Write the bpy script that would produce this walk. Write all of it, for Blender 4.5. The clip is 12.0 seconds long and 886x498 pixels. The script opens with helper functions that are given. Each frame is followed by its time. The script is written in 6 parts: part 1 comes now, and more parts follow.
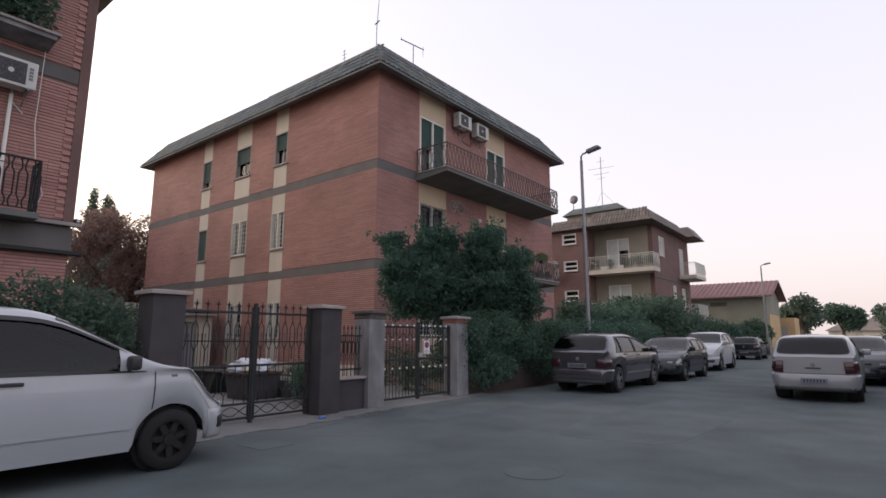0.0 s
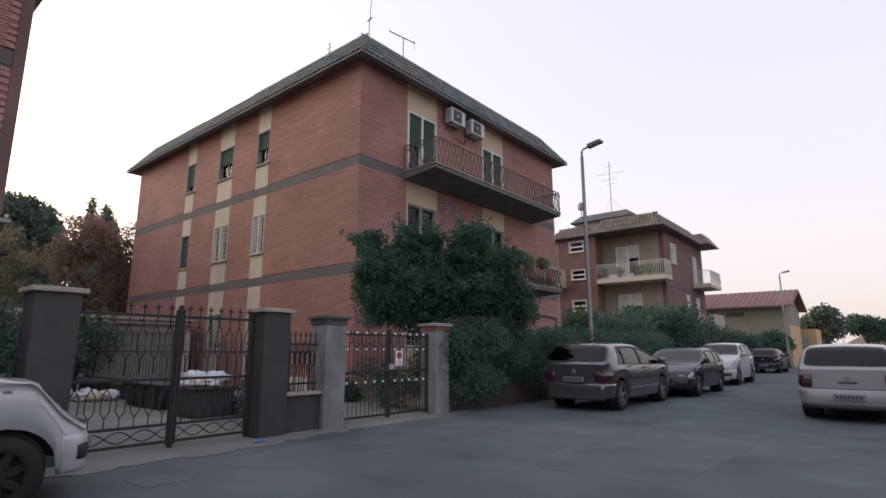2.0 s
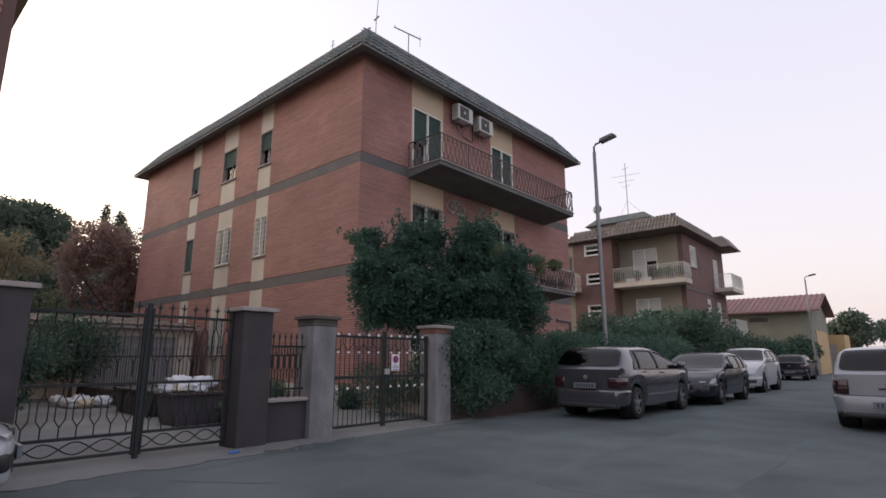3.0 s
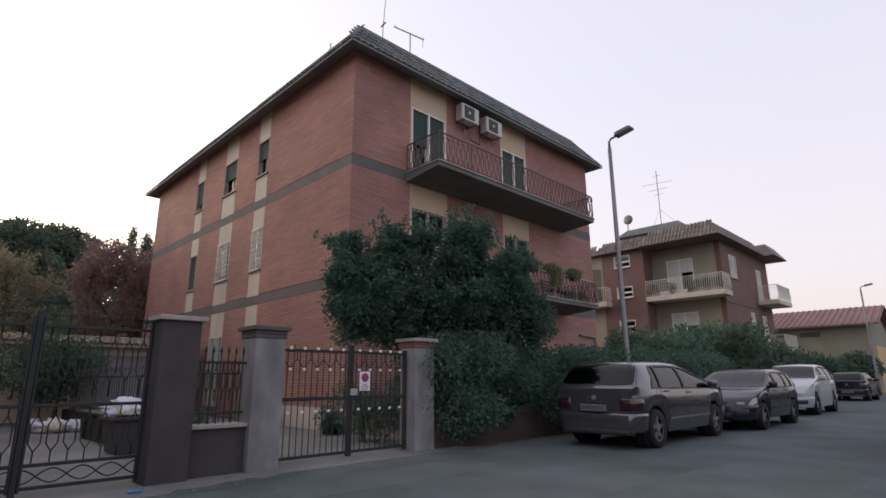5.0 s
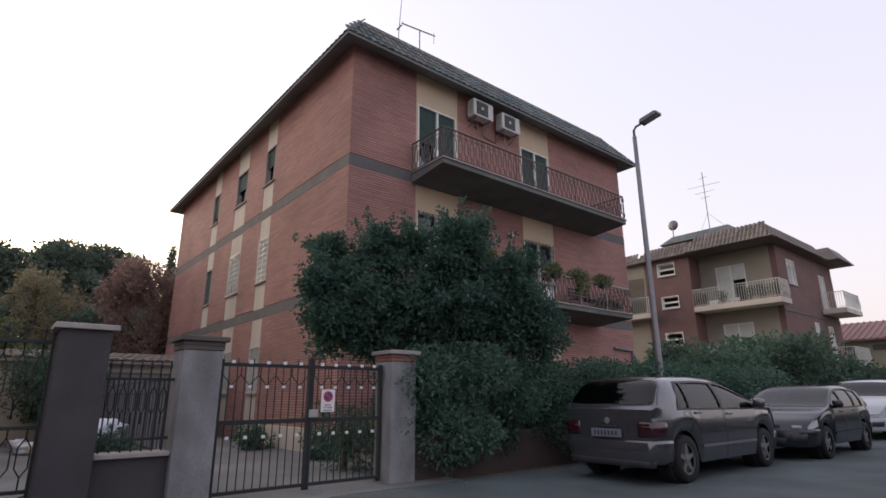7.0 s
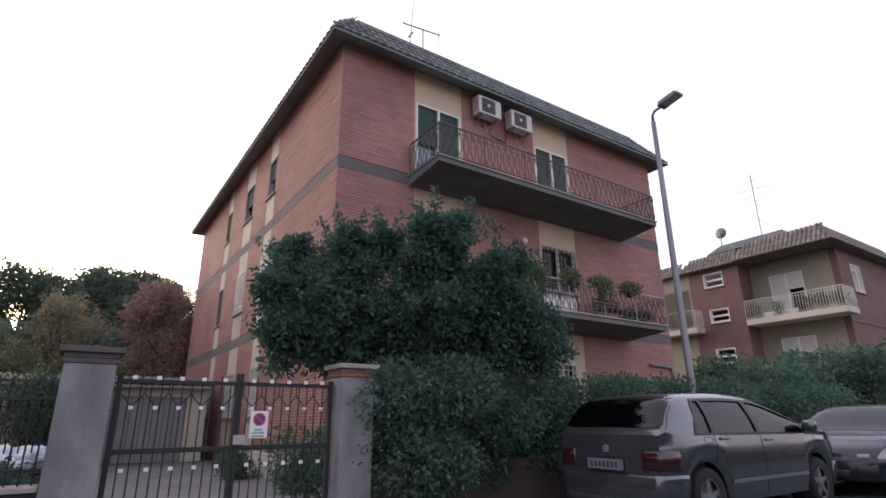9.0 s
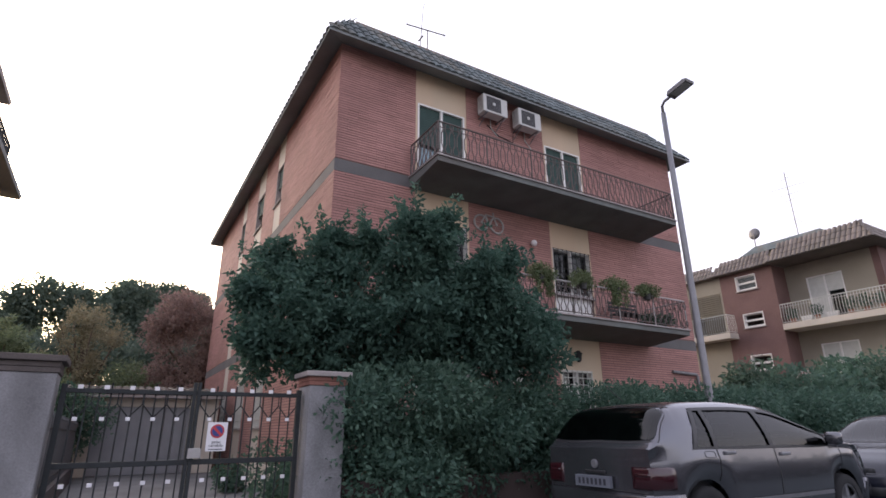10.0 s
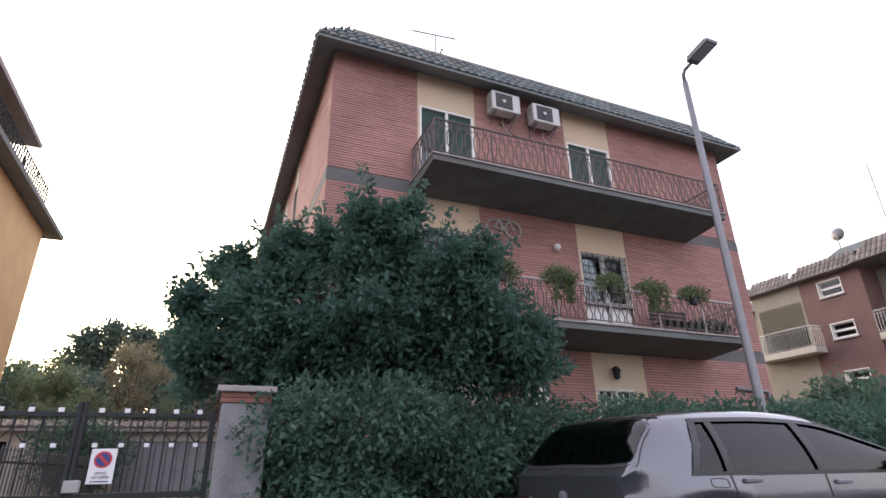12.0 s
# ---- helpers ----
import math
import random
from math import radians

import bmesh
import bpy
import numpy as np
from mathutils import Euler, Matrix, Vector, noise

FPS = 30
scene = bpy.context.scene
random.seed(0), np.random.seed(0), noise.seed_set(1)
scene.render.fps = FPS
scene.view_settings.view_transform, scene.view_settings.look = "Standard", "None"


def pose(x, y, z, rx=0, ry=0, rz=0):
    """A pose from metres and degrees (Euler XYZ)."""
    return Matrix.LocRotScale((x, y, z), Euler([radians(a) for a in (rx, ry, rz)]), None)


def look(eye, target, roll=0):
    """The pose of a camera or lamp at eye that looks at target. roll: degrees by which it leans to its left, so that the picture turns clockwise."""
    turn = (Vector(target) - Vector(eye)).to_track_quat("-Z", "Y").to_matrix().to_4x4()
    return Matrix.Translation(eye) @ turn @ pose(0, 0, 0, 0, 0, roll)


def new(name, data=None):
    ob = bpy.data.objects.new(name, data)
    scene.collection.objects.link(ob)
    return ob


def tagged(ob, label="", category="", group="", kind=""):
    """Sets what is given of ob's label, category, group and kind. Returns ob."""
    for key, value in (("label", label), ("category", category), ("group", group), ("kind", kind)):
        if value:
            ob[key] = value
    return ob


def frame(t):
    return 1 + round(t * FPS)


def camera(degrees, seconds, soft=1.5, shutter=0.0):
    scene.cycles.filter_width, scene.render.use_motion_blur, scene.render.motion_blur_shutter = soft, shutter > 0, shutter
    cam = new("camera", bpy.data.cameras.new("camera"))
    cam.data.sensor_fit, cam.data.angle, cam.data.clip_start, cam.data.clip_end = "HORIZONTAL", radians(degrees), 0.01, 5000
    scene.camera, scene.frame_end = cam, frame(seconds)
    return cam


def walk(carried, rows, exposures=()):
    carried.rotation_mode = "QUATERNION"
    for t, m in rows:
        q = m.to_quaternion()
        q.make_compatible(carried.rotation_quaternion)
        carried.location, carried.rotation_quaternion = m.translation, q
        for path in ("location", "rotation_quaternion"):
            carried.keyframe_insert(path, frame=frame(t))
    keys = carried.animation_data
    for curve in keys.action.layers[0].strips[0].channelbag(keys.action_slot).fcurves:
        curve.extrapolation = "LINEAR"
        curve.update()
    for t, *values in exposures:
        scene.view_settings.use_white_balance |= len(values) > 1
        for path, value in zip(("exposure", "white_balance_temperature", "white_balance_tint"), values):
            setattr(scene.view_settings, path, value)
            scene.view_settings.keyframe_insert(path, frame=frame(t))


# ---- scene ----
cam = camera(79.2, 12.0, soft=1.6)
PATH = [
    (0, (0.332, -0.987, 1.342), (-0.894, 0.559, 1.669), -0.0),
    (0.5, (0.304, -0.611, 1.315), (-0.912, 0.94, 1.657), -0.1),
    (1, (0.233, -0.252, 1.299), (-0.988, 1.295, 1.642), -0.0),
    (1.5, (0.128, 0.156, 1.29), (-1.114, 1.684, 1.642), -0.0),
    (2, (0.012, 0.615, 1.277), (-1.244, 2.125, 1.65), -0.0),
    (2.5, (-0.085, 0.982, 1.27), (-1.367, 2.468, 1.653), -0.0),
    (3, (-0.209, 1.385, 1.204), (-1.509, 2.852, 1.604), -0.0),
    (5, (-0.439, 3.093, 1.151), (-1.823, 4.456, 1.624), -0.3),
    (5.5, (-0.472, 3.519, 1.16), (-1.886, 4.849, 1.644), -0.3),
    (6, (-0.533, 3.963, 1.147), (-1.973, 5.255, 1.652), -0.3),
    (6.5, (-0.606, 4.338, 1.162), (-2.067, 5.6, 1.684), -0.4),
    (7, (-0.707, 4.738, 1.176), (-2.195, 5.963, 1.707), -0.3),
    (9, (-1.068, 6.451, 1.149), (-2.641, 7.525, 1.761), -0.5),
    (9.5, (-1.061, 6.853, 1.145), (-2.662, 7.875, 1.771), -0.3),
    (10, (-1.117, 7.301, 1.163), (-2.743, 8.272, 1.808), -0.5),
    (10.5, (-1.163, 7.72, 1.137), (-2.809, 8.634, 1.811), -0.6),
    (11, (-1.239, 8.157, 1.089), (-2.907, 9.014, 1.785), -0.7),
    (11.5, (-1.329, 8.593, 1.064), (-3.015, 9.395, 1.781), -0.8),
    (12, (-1.622, 9.094, 1.06), (-3.322, 9.828, 1.816), -1.2),
]
EXPOSURE = [(0.0, 0.86, 6500, 9), (2.5, 0.8, 6500, 9), (5.5, 0.72, 6450, 10), (7.0, 0.8, 6400, 10), (9.0, 1.12, 6200, 12), (10.5, 1.42, 6200, 11), (12.0, 1.74, 6250, 10)]
walk(cam, [(t, look(eye, target, roll)) for t, eye, target, roll in PATH], EXPOSURE)

# ---- light ----
world = bpy.data.worlds.new("sky")
scene.world = world
world.use_nodes = True
wn, wl = world.node_tree.nodes, world.node_tree.links
sky = wn.new("ShaderNodeTexSky")
sky.sky_type, sky.sun_disc = "NISHITA", False
sky.sun_elevation, sky.sun_rotation = radians(14), radians(-101)
sky.air_density, sky.dust_density, sky.ozone_density = 1.0, 6.0, 1.0
haze = wn.new("ShaderNodeMix")
haze.data_type = "RGBA"
haze.inputs[0].default_value = 0.52
up = wn.new("ShaderNodeTexCoord")
height = wn.new("ShaderNodeSeparateXYZ")
tint = wn.new("ShaderNodeValToRGB")
tint.color_ramp.elements[0].position, tint.color_ramp.elements[0].color = 0.0, (7.3, 6.2, 6.2, 1)
tint.color_ramp.elements[1].position, tint.color_ramp.elements[1].color = 0.5, (6.5, 6.05, 6.75, 1)
wl.new(up.outputs["Generated"], height.inputs[0])
wl.new(height.outputs["Z"], tint.inputs[0])
wl.new(tint.outputs[0], haze.inputs[7])
wl.new(sky.outputs[0], haze.inputs[6])
wl.new(haze.outputs[2], wn["Background"].inputs["Color"])
wn["Background"].inputs["Strength"].default_value = 0.13
sun = new("sun", bpy.data.lights.new("sun", "SUN"))
sun.data.energy, sun.data.angle, sun.data.color = 0.5, radians(14), (1.0, 0.88, 0.8)
sun.matrix_world = look((-60, -12, 16), (0, 0, 0))


# ---- materials ----
def nodes_of(name):
    m = bpy.data.materials.new(name)
    m.use_nodes = True
    return m, m.node_tree.nodes, m.node_tree.links, m.node_tree.nodes["Principled BSDF"]


def material(name, color, rough=0.7, metal=0.0, vary=0.25, scale=3.0, bump=0.15, grain=60.0, stain=None, streak=1.0,
             coat=0.0, island=0.0, each=0.0):
    """A surface with two scales of mottling, a fine relief and, where given, stains of another colour."""
    m, n, l, bsdf = nodes_of(name)
    co = n.new("ShaderNodeTexCoord")
    mp = n.new("ShaderNodeMapping")
    mp.inputs["Scale"].default_value = (1, 1, streak)
    geo = n.new("ShaderNodeNewGeometry")
    l.new(geo.outputs["Position"], mp.inputs["Vector"])
    big, fine = n.new("ShaderNodeTexNoise"), n.new("ShaderNodeTexNoise")
    big.inputs["Scale"].default_value, big.inputs["Detail"].default_value = scale, 5
    fine.inputs["Scale"].default_value, fine.inputs["Detail"].default_value = grain, 3
    l.new(mp.outputs[0], big.inputs["Vector"])
    l.new(geo.outputs["Position"], fine.inputs["Vector"])
    mixn = n.new("ShaderNodeMath")
    mixn.operation = "MULTIPLY_ADD"
    l.new(fine.outputs["Fac"], mixn.inputs[0])
    mixn.inputs[1].default_value = 0.5
    l.new(big.outputs["Fac"], mixn.inputs[2])
    ramp = n.new("ShaderNodeMapRange")
    ramp.inputs["From Min"].default_value, ramp.inputs["From Max"].default_value = 0.45, 1.05
    ramp.inputs["To Min"].default_value, ramp.inputs["To Max"].default_value = 1 - vary, 1 + vary
    l.new(mixn.outputs[0], ramp.inputs["Value"])
    value = ramp.outputs[0]
    for amount, source in ((island, geo.outputs["Random Per Island"]), (each, None)):
        if amount:
            if source is None:
                source = n.new("ShaderNodeObjectInfo").outputs["Random"]
            r2 = n.new("ShaderNodeMapRange")
            r2.inputs["To Min"].default_value, r2.inputs["To Max"].default_value = 1 - amount, 1 + amount
            l.new(source, r2.inputs["Value"])
            mul = n.new("ShaderNodeMath")
            mul.operation = "MULTIPLY"
            l.new(value, mul.inputs[0])
            l.new(r2.outputs[0], mul.inputs[1])
            value = mul.outputs[0]
    col = n.new("ShaderNodeMix")
    col.data_type, col.blend_type = "RGBA", "MULTIPLY"
    col.inputs[0].default_value = 1
    col.inputs[6].default_value = (*color, 1)
    l.new(value, col.inputs[7])
    out = col.outputs[2]
    if stain:
        sn = n.new("ShaderNodeTexNoise")
        sn.inputs["Scale"].default_value, sn.inputs["Detail"].default_value = scale * 0.45, 6
        l.new(mp.outputs[0], sn.inputs["Vector"])
        sr = n.new("ShaderNodeMapRange")
        sr.inputs["From Min"].default_value, sr.inputs["From Max"].default_value = 0.5, 0.72
        sr.inputs["To Max"].default_value = 0.75
        l.new(sn.outputs["Fac"], sr.inputs["Value"])
        sm = n.new("ShaderNodeMix")
        sm.data_type = "RGBA"
        l.new(sr.outputs[0], sm.inputs[0])
        l.new(out, sm.inputs[6])
        sm.inputs[7].default_value = (*stain, 1)
        out = sm.outputs[2]
    l.new(out, bsdf.inputs["Base Color"])
    bsdf.inputs["Roughness"].default_value, bsdf.inputs["Metallic"].default_value = rough, metal
    bsdf.inputs["Coat Weight"].default_value = coat
    if bump:
        b = n.new("ShaderNodeBump")
        b.inputs["Strength"].default_value, b.inputs["Distance"].default_value = bump, 0.02
        l.new(mixn.outputs[0], b.inputs["Height"])
        l.new(b.outputs[0], bsdf.inputs["Normal"])
    return m


def glass_material(name, tint=(0.75, 0.8, 0.8), rough=0.02, ior=1.6):
    m, n, l, bsdf = nodes_of(name)
    clear, gloss = n.new("ShaderNodeBsdfTransparent"), n.new("ShaderNodeBsdfGlossy")
    clear.inputs["Color"].default_value = (*tint, 1)
    gloss.inputs["Roughness"].default_value = rough
    fr, ms = n.new("ShaderNodeFresnel"), n.new("ShaderNodeMixShader")
    fr.inputs["IOR"].default_value = ior
    l.new(fr.outputs[0], ms.inputs[0])
    l.new(clear.outputs[0], ms.inputs[1])
    l.new(gloss.outputs[0], ms.inputs[2])
    l.new(ms.outputs[0], n["Material Output"].inputs["Surface"])
    return m


def leaf_material(name, color, other, rough=0.45):
    """Leaf green that differs from leaf to leaf and lets some light through."""
    m, n, l, bsdf = nodes_of(name)
    geo = n.new("ShaderNodeNewGeometry")
    noi = n.new("ShaderNodeTexNoise")
    noi.inputs["Scale"].default_value = 1.3
    l.new(geo.outputs["Position"], noi.inputs["Vector"])
    add = n.new("ShaderNodeMath")
    add.operation = "MULTIPLY_ADD"
    l.new(geo.outputs["Random Per Island"], add.inputs[0])
    add.inputs[1].default_value = 0.6
    l.new(noi.outputs["Fac"], add.inputs[2])
    mr = n.new("ShaderNodeMapRange")
    mr.inputs["From Min"].default_value, mr.inputs["From Max"].default_value = 0.4, 1.15
    l.new(add.outputs[0], mr.inputs["Value"])
    mix = n.new("ShaderNodeMix")
    mix.data_type = "RGBA"
    mix.inputs[6].default_value, mix.inputs[7].default_value = (*color, 1), (*other, 1)
    l.new(mr.outputs[0], mix.inputs[0])
    l.new(mix.outputs[2], bsdf.inputs["Base Color"])
    bsdf.inputs["Roughness"].default_value = rough
    tr = n.new("ShaderNodeBsdfTranslucent")
    l.new(mix.outputs[2], tr.inputs["Color"])
    ms = n.new("ShaderNodeMixShader")
    ms.inputs[0].default_value = 0.4
    l.new(bsdf.outputs[0], ms.inputs[1])
    l.new(tr.outputs[0], ms.inputs[2])
    l.new(ms.outputs[0], n["Material Output"].inputs["Surface"])
    return m


M = {
    "brick": material("brick", (0.39, 0.211, 0.187), 0.85, vary=0.2, scale=0.6, grain=18, bump=0.25, island=0.1),
    "mortar": material("mortar", (0.155, 0.1, 0.092), 0.95, vary=0.25, scale=2, bump=0.3),
    "panel": material("panel_plaster", (0.57, 0.445, 0.32), 0.9, vary=0.10, scale=1.2, grain=120, bump=0.08, stain=(0.5, 0.43, 0.32), streak=0.3),
    "panel_grey": material("panel_plaster_pale", (0.55, 0.50, 0.43), 0.9, vary=0.12, scale=1.2, grain=120, bump=0.08, stain=(0.42, 0.39, 0.35), streak=0.3),
    "band": material("concrete_band", (0.125, 0.12, 0.12), 0.9, vary=0.2, scale=1.5, bump=0.2),
    "soffit": material("eave_soffit", (0.2, 0.215, 0.215), 0.9, vary=0.2, scale=1.0, bump=0.1),
    "tile": material("roof_tile", (0.092, 0.112, 0.116), 0.85, vary=0.45, scale=2.2, grain=30, bump=0.4, stain=(0.16, 0.135, 0.1), each=0.3),
    "tile_brown": material("roof_tile_brown", (0.16, 0.135, 0.12), 0.8, vary=0.35, scale=1.2, grain=25, bump=0.3, stain=(0.12, 0.11, 0.09), each=0.2),
    "flashing": material("roof_flashing", (0.20, 0.16, 0.125), 0.7, vary=0.3, scale=2, bump=0.1),
    "slab": material("balcony_concrete", (0.135, 0.145, 0.14), 0.9, vary=0.25, scale=1.5, bump=0.2, stain=(0.12, 0.11, 0.10), streak=0.5),
    "iron_brown": material("railing_paint", (0.095, 0.07, 0.064), 0.5, vary=0.2, scale=6, bump=0.1),
    "iron_mid": material("grey_picket_paint", (0.07, 0.072, 0.075), 0.55, vary=0.2, scale=6, bump=0.1),
    "iron_pale": material("railing_grey_paint", (0.36, 0.34, 0.33), 0.5, vary=0.2, scale=6, bump=0.1),
    "iron_black": material("wrought_iron", (0.018, 0.021, 0.023), 0.75, vary=0.3, scale=8, bump=0.15),
    "white_paint": material("white_window_paint", (0.72, 0.71, 0.68), 0.5, vary=0.08, scale=5, bump=0.05),
    "white_iron": material("white_railing_paint", (0.54, 0.55, 0.51), 0.5, vary=0.1, scale=5, bump=0.05),
    "shutter": material("roller_shutter", (0.042, 0.075, 0.068), 0.9, vary=0.2, scale=3, bump=0.1),
    "shutter_grey": material("roller_shutter_grey", (0.32, 0.30, 0.28), 0.6, vary=0.15, scale=3, bump=0.1),
    # sky reflection in a door pane, painted as a pale blue sheet
    "reflected_sky": material("painted_sky_reflection", (0.5, 0.66, 0.8), 0.9, vary=0.2, scale=4, bump=0.1),
    "glass": glass_material("window_glass", ior=1.45),
    "car_glass": glass_material("tinted_car_glass", (0.15, 0.17, 0.18), 0.03, 1.5),
    # dark colour painted in for the shade inside rooms and openings
    "inner_shade": material("interior_shade", (0.10, 0.095, 0.09), 0.95, vary=0.2, bump=0),
    "asphalt": material("asphalt", (0.07, 0.089, 0.093), 0.92, vary=0.4, scale=0.9, grain=60, bump=0.6, stain=(0.11, 0.13, 0.13), streak=1.0),
    "asphalt_patch": material("asphalt_patch", (0.08, 0.1, 0.103), 0.92, vary=0.3, scale=1.2, grain=110, bump=0.5),
    "crack": material("crack", (0.03, 0.032, 0.034), 0.95, vary=0.2, bump=0.1),
    "concrete": material("pale_concrete", (0.165, 0.17, 0.172), 0.92, vary=0.3, scale=0.8, grain=50, bump=0.3, stain=(0.115, 0.115, 0.115)),
    "earth": material("dry_earth", (0.12, 0.10, 0.075), 0.97, vary=0.35, scale=0.7, grain=30, bump=0.5),
    "pillar_brown": material("brown_pillar_paint", (0.052, 0.046, 0.05), 0.85, vary=0.25, scale=2.5, bump=0.25, stain=(0.04, 0.037, 0.042)),
    "pillar_grey": material("grey_render", (0.225, 0.222, 0.23), 0.92, vary=0.4, scale=3.5, bump=0.4, stain=(0.13, 0.125, 0.13), streak=0.6),
    "cap": material("pillar_cap_stone", (0.30, 0.27, 0.26), 0.85, vary=0.25, scale=4, bump=0.3),
    "dark_cap": material("weathered_cap_brick", (0.095, 0.08, 0.075), 0.92, vary=0.25, scale=5, bump=0.3),
    "brick_cap": material("pillar_cap_brick", (0.24, 0.11, 0.085), 0.9, vary=0.25, scale=5, bump=0.3),
    "wall_brown": material("low_wall_render", (0.07, 0.05, 0.046), 0.92, vary=0.3, scale=1.5, bump=0.3, stain=(0.07, 0.05, 0.045)),
    "steel": material("galvanised_steel", (0.22, 0.22, 0.235), 0.5, metal=0.5, vary=0.15, scale=5, bump=0.05),
    "lamp_grey": material("grey_lamp_housing", (0.16, 0.155, 0.16), 0.5, vary=0.1, bump=0.05),
    "lens": material("lamp_lens", (0.42, 0.43, 0.44), 0.12, vary=0.05, bump=0),
    "antenna": material("aerial_metal", (0.22, 0.20, 0.19), 0.5, metal=0.4, vary=0.2, bump=0),
    "ac_white": material("air_conditioner_casing", (0.5, 0.5, 0.48), 0.5, vary=0.1, scale=3, bump=0.05),
    "rubber": material("tyre_rubber", (0.012, 0.012, 0.013), 0.85, vary=0.2, bump=0.05),
    "dark_plastic": material("dark_plastic", (0.03, 0.03, 0.032), 0.5, vary=0.15, bump=0.05),
    "yellow_wall": material("yellow_brick_wall", (0.66, 0.44, 0.22), 0.9, vary=0.12, scale=1.2, bump=0.15),
    "yellow_door": material("ochre_paint", (0.52, 0.36, 0.19), 0.8, vary=0.15, scale=1.2, bump=0.1),
    "cream": material("cream_render", (0.29, 0.262, 0.21), 0.9, vary=0.12, scale=1.0, bump=0.15),
    "brick_far": material("red_brown_render", (0.165, 0.098, 0.09), 0.9, vary=0.2, scale=1.0, grain=14, bump=0.3),
    "shed_wall": material("grey_green_render", (0.25, 0.25, 0.20), 0.9, vary=0.2, scale=0.7, bump=0.15, stain=(0.18, 0.18, 0.15)),
    "shed_tile": material("red_sheet_roof", (0.21, 0.115, 0.11), 0.7, vary=0.2, scale=1.0, bump=0.1),
    "grey_door": material("grey_metal_door", (0.25, 0.255, 0.27), 0.6, vary=0.2, scale=2, bump=0.1, stain=(0.2, 0.2, 0.2)),
    "sack": material("white_rubble_sack", (0.6, 0.62, 0.67), 0.7, vary=0.2, scale=9, bump=0.5),
    "sack_yellow": material("yellowed_sack", (0.55, 0.49, 0.36), 0.7, vary=0.2, scale=9, bump=0.5),
    "bark": material("bark", (0.11, 0.085, 0.065), 0.95, vary=0.35, scale=6, grain=40, bump=0.7, streak=0.3),
    "leaf_citrus": leaf_material("citrus_leaf", (0.048, 0.102, 0.08), (0.08, 0.148, 0.108), 0.85),
    "leaf_hedge": leaf_material("hedge_leaf", (0.052, 0.108, 0.08), (0.1, 0.172, 0.118), 0.7),
    "leaf_oleander": leaf_material("shrub_leaf", (0.05, 0.094, 0.068), (0.095, 0.145, 0.1), 0.7),
    "leaf_pine": leaf_material("pine_needles", (0.075, 0.115, 0.09), (0.14, 0.18, 0.13), 0.7),
    "leaf_red": leaf_material("copper_leaf", (0.225, 0.155, 0.14), (0.345, 0.245, 0.21), 0.75),
    "leaf_light": leaf_material("pale_green_leaf", (0.11, 0.15, 0.085), (0.21, 0.26, 0.14), 0.6),
    "leaf_potted": leaf_material("potted_leaf", (0.09, 0.13, 0.06), (0.2, 0.24, 0.12), 0.6),
    "leaf_dry": leaf_material("dry_leaf", (0.19, 0.175, 0.11), (0.29, 0.265, 0.17), 0.7),
    "sign_white": material("sign_white", (0.72, 0.70, 0.72), 0.4, vary=0.06, bump=0),
    "sign_red": material("sign_red", (0.45, 0.04, 0.05), 0.4, vary=0.05, bump=0),
    "sign_blue": material("sign_blue", (0.03, 0.05, 0.20), 0.4, vary=0.05, bump=0),
    "sign_dark": material("sign_lettering", (0.03, 0.03, 0.04), 0.5, vary=0.05, bump=0),
    "blue_litter": material("blue_plastic", (0.05, 0.16, 0.45), 0.4, vary=0.1, bump=0.1),
    "terracotta": material("terracotta", (0.30, 0.14, 0.09), 0.85, vary=0.2, scale=8, bump=0.2),
}


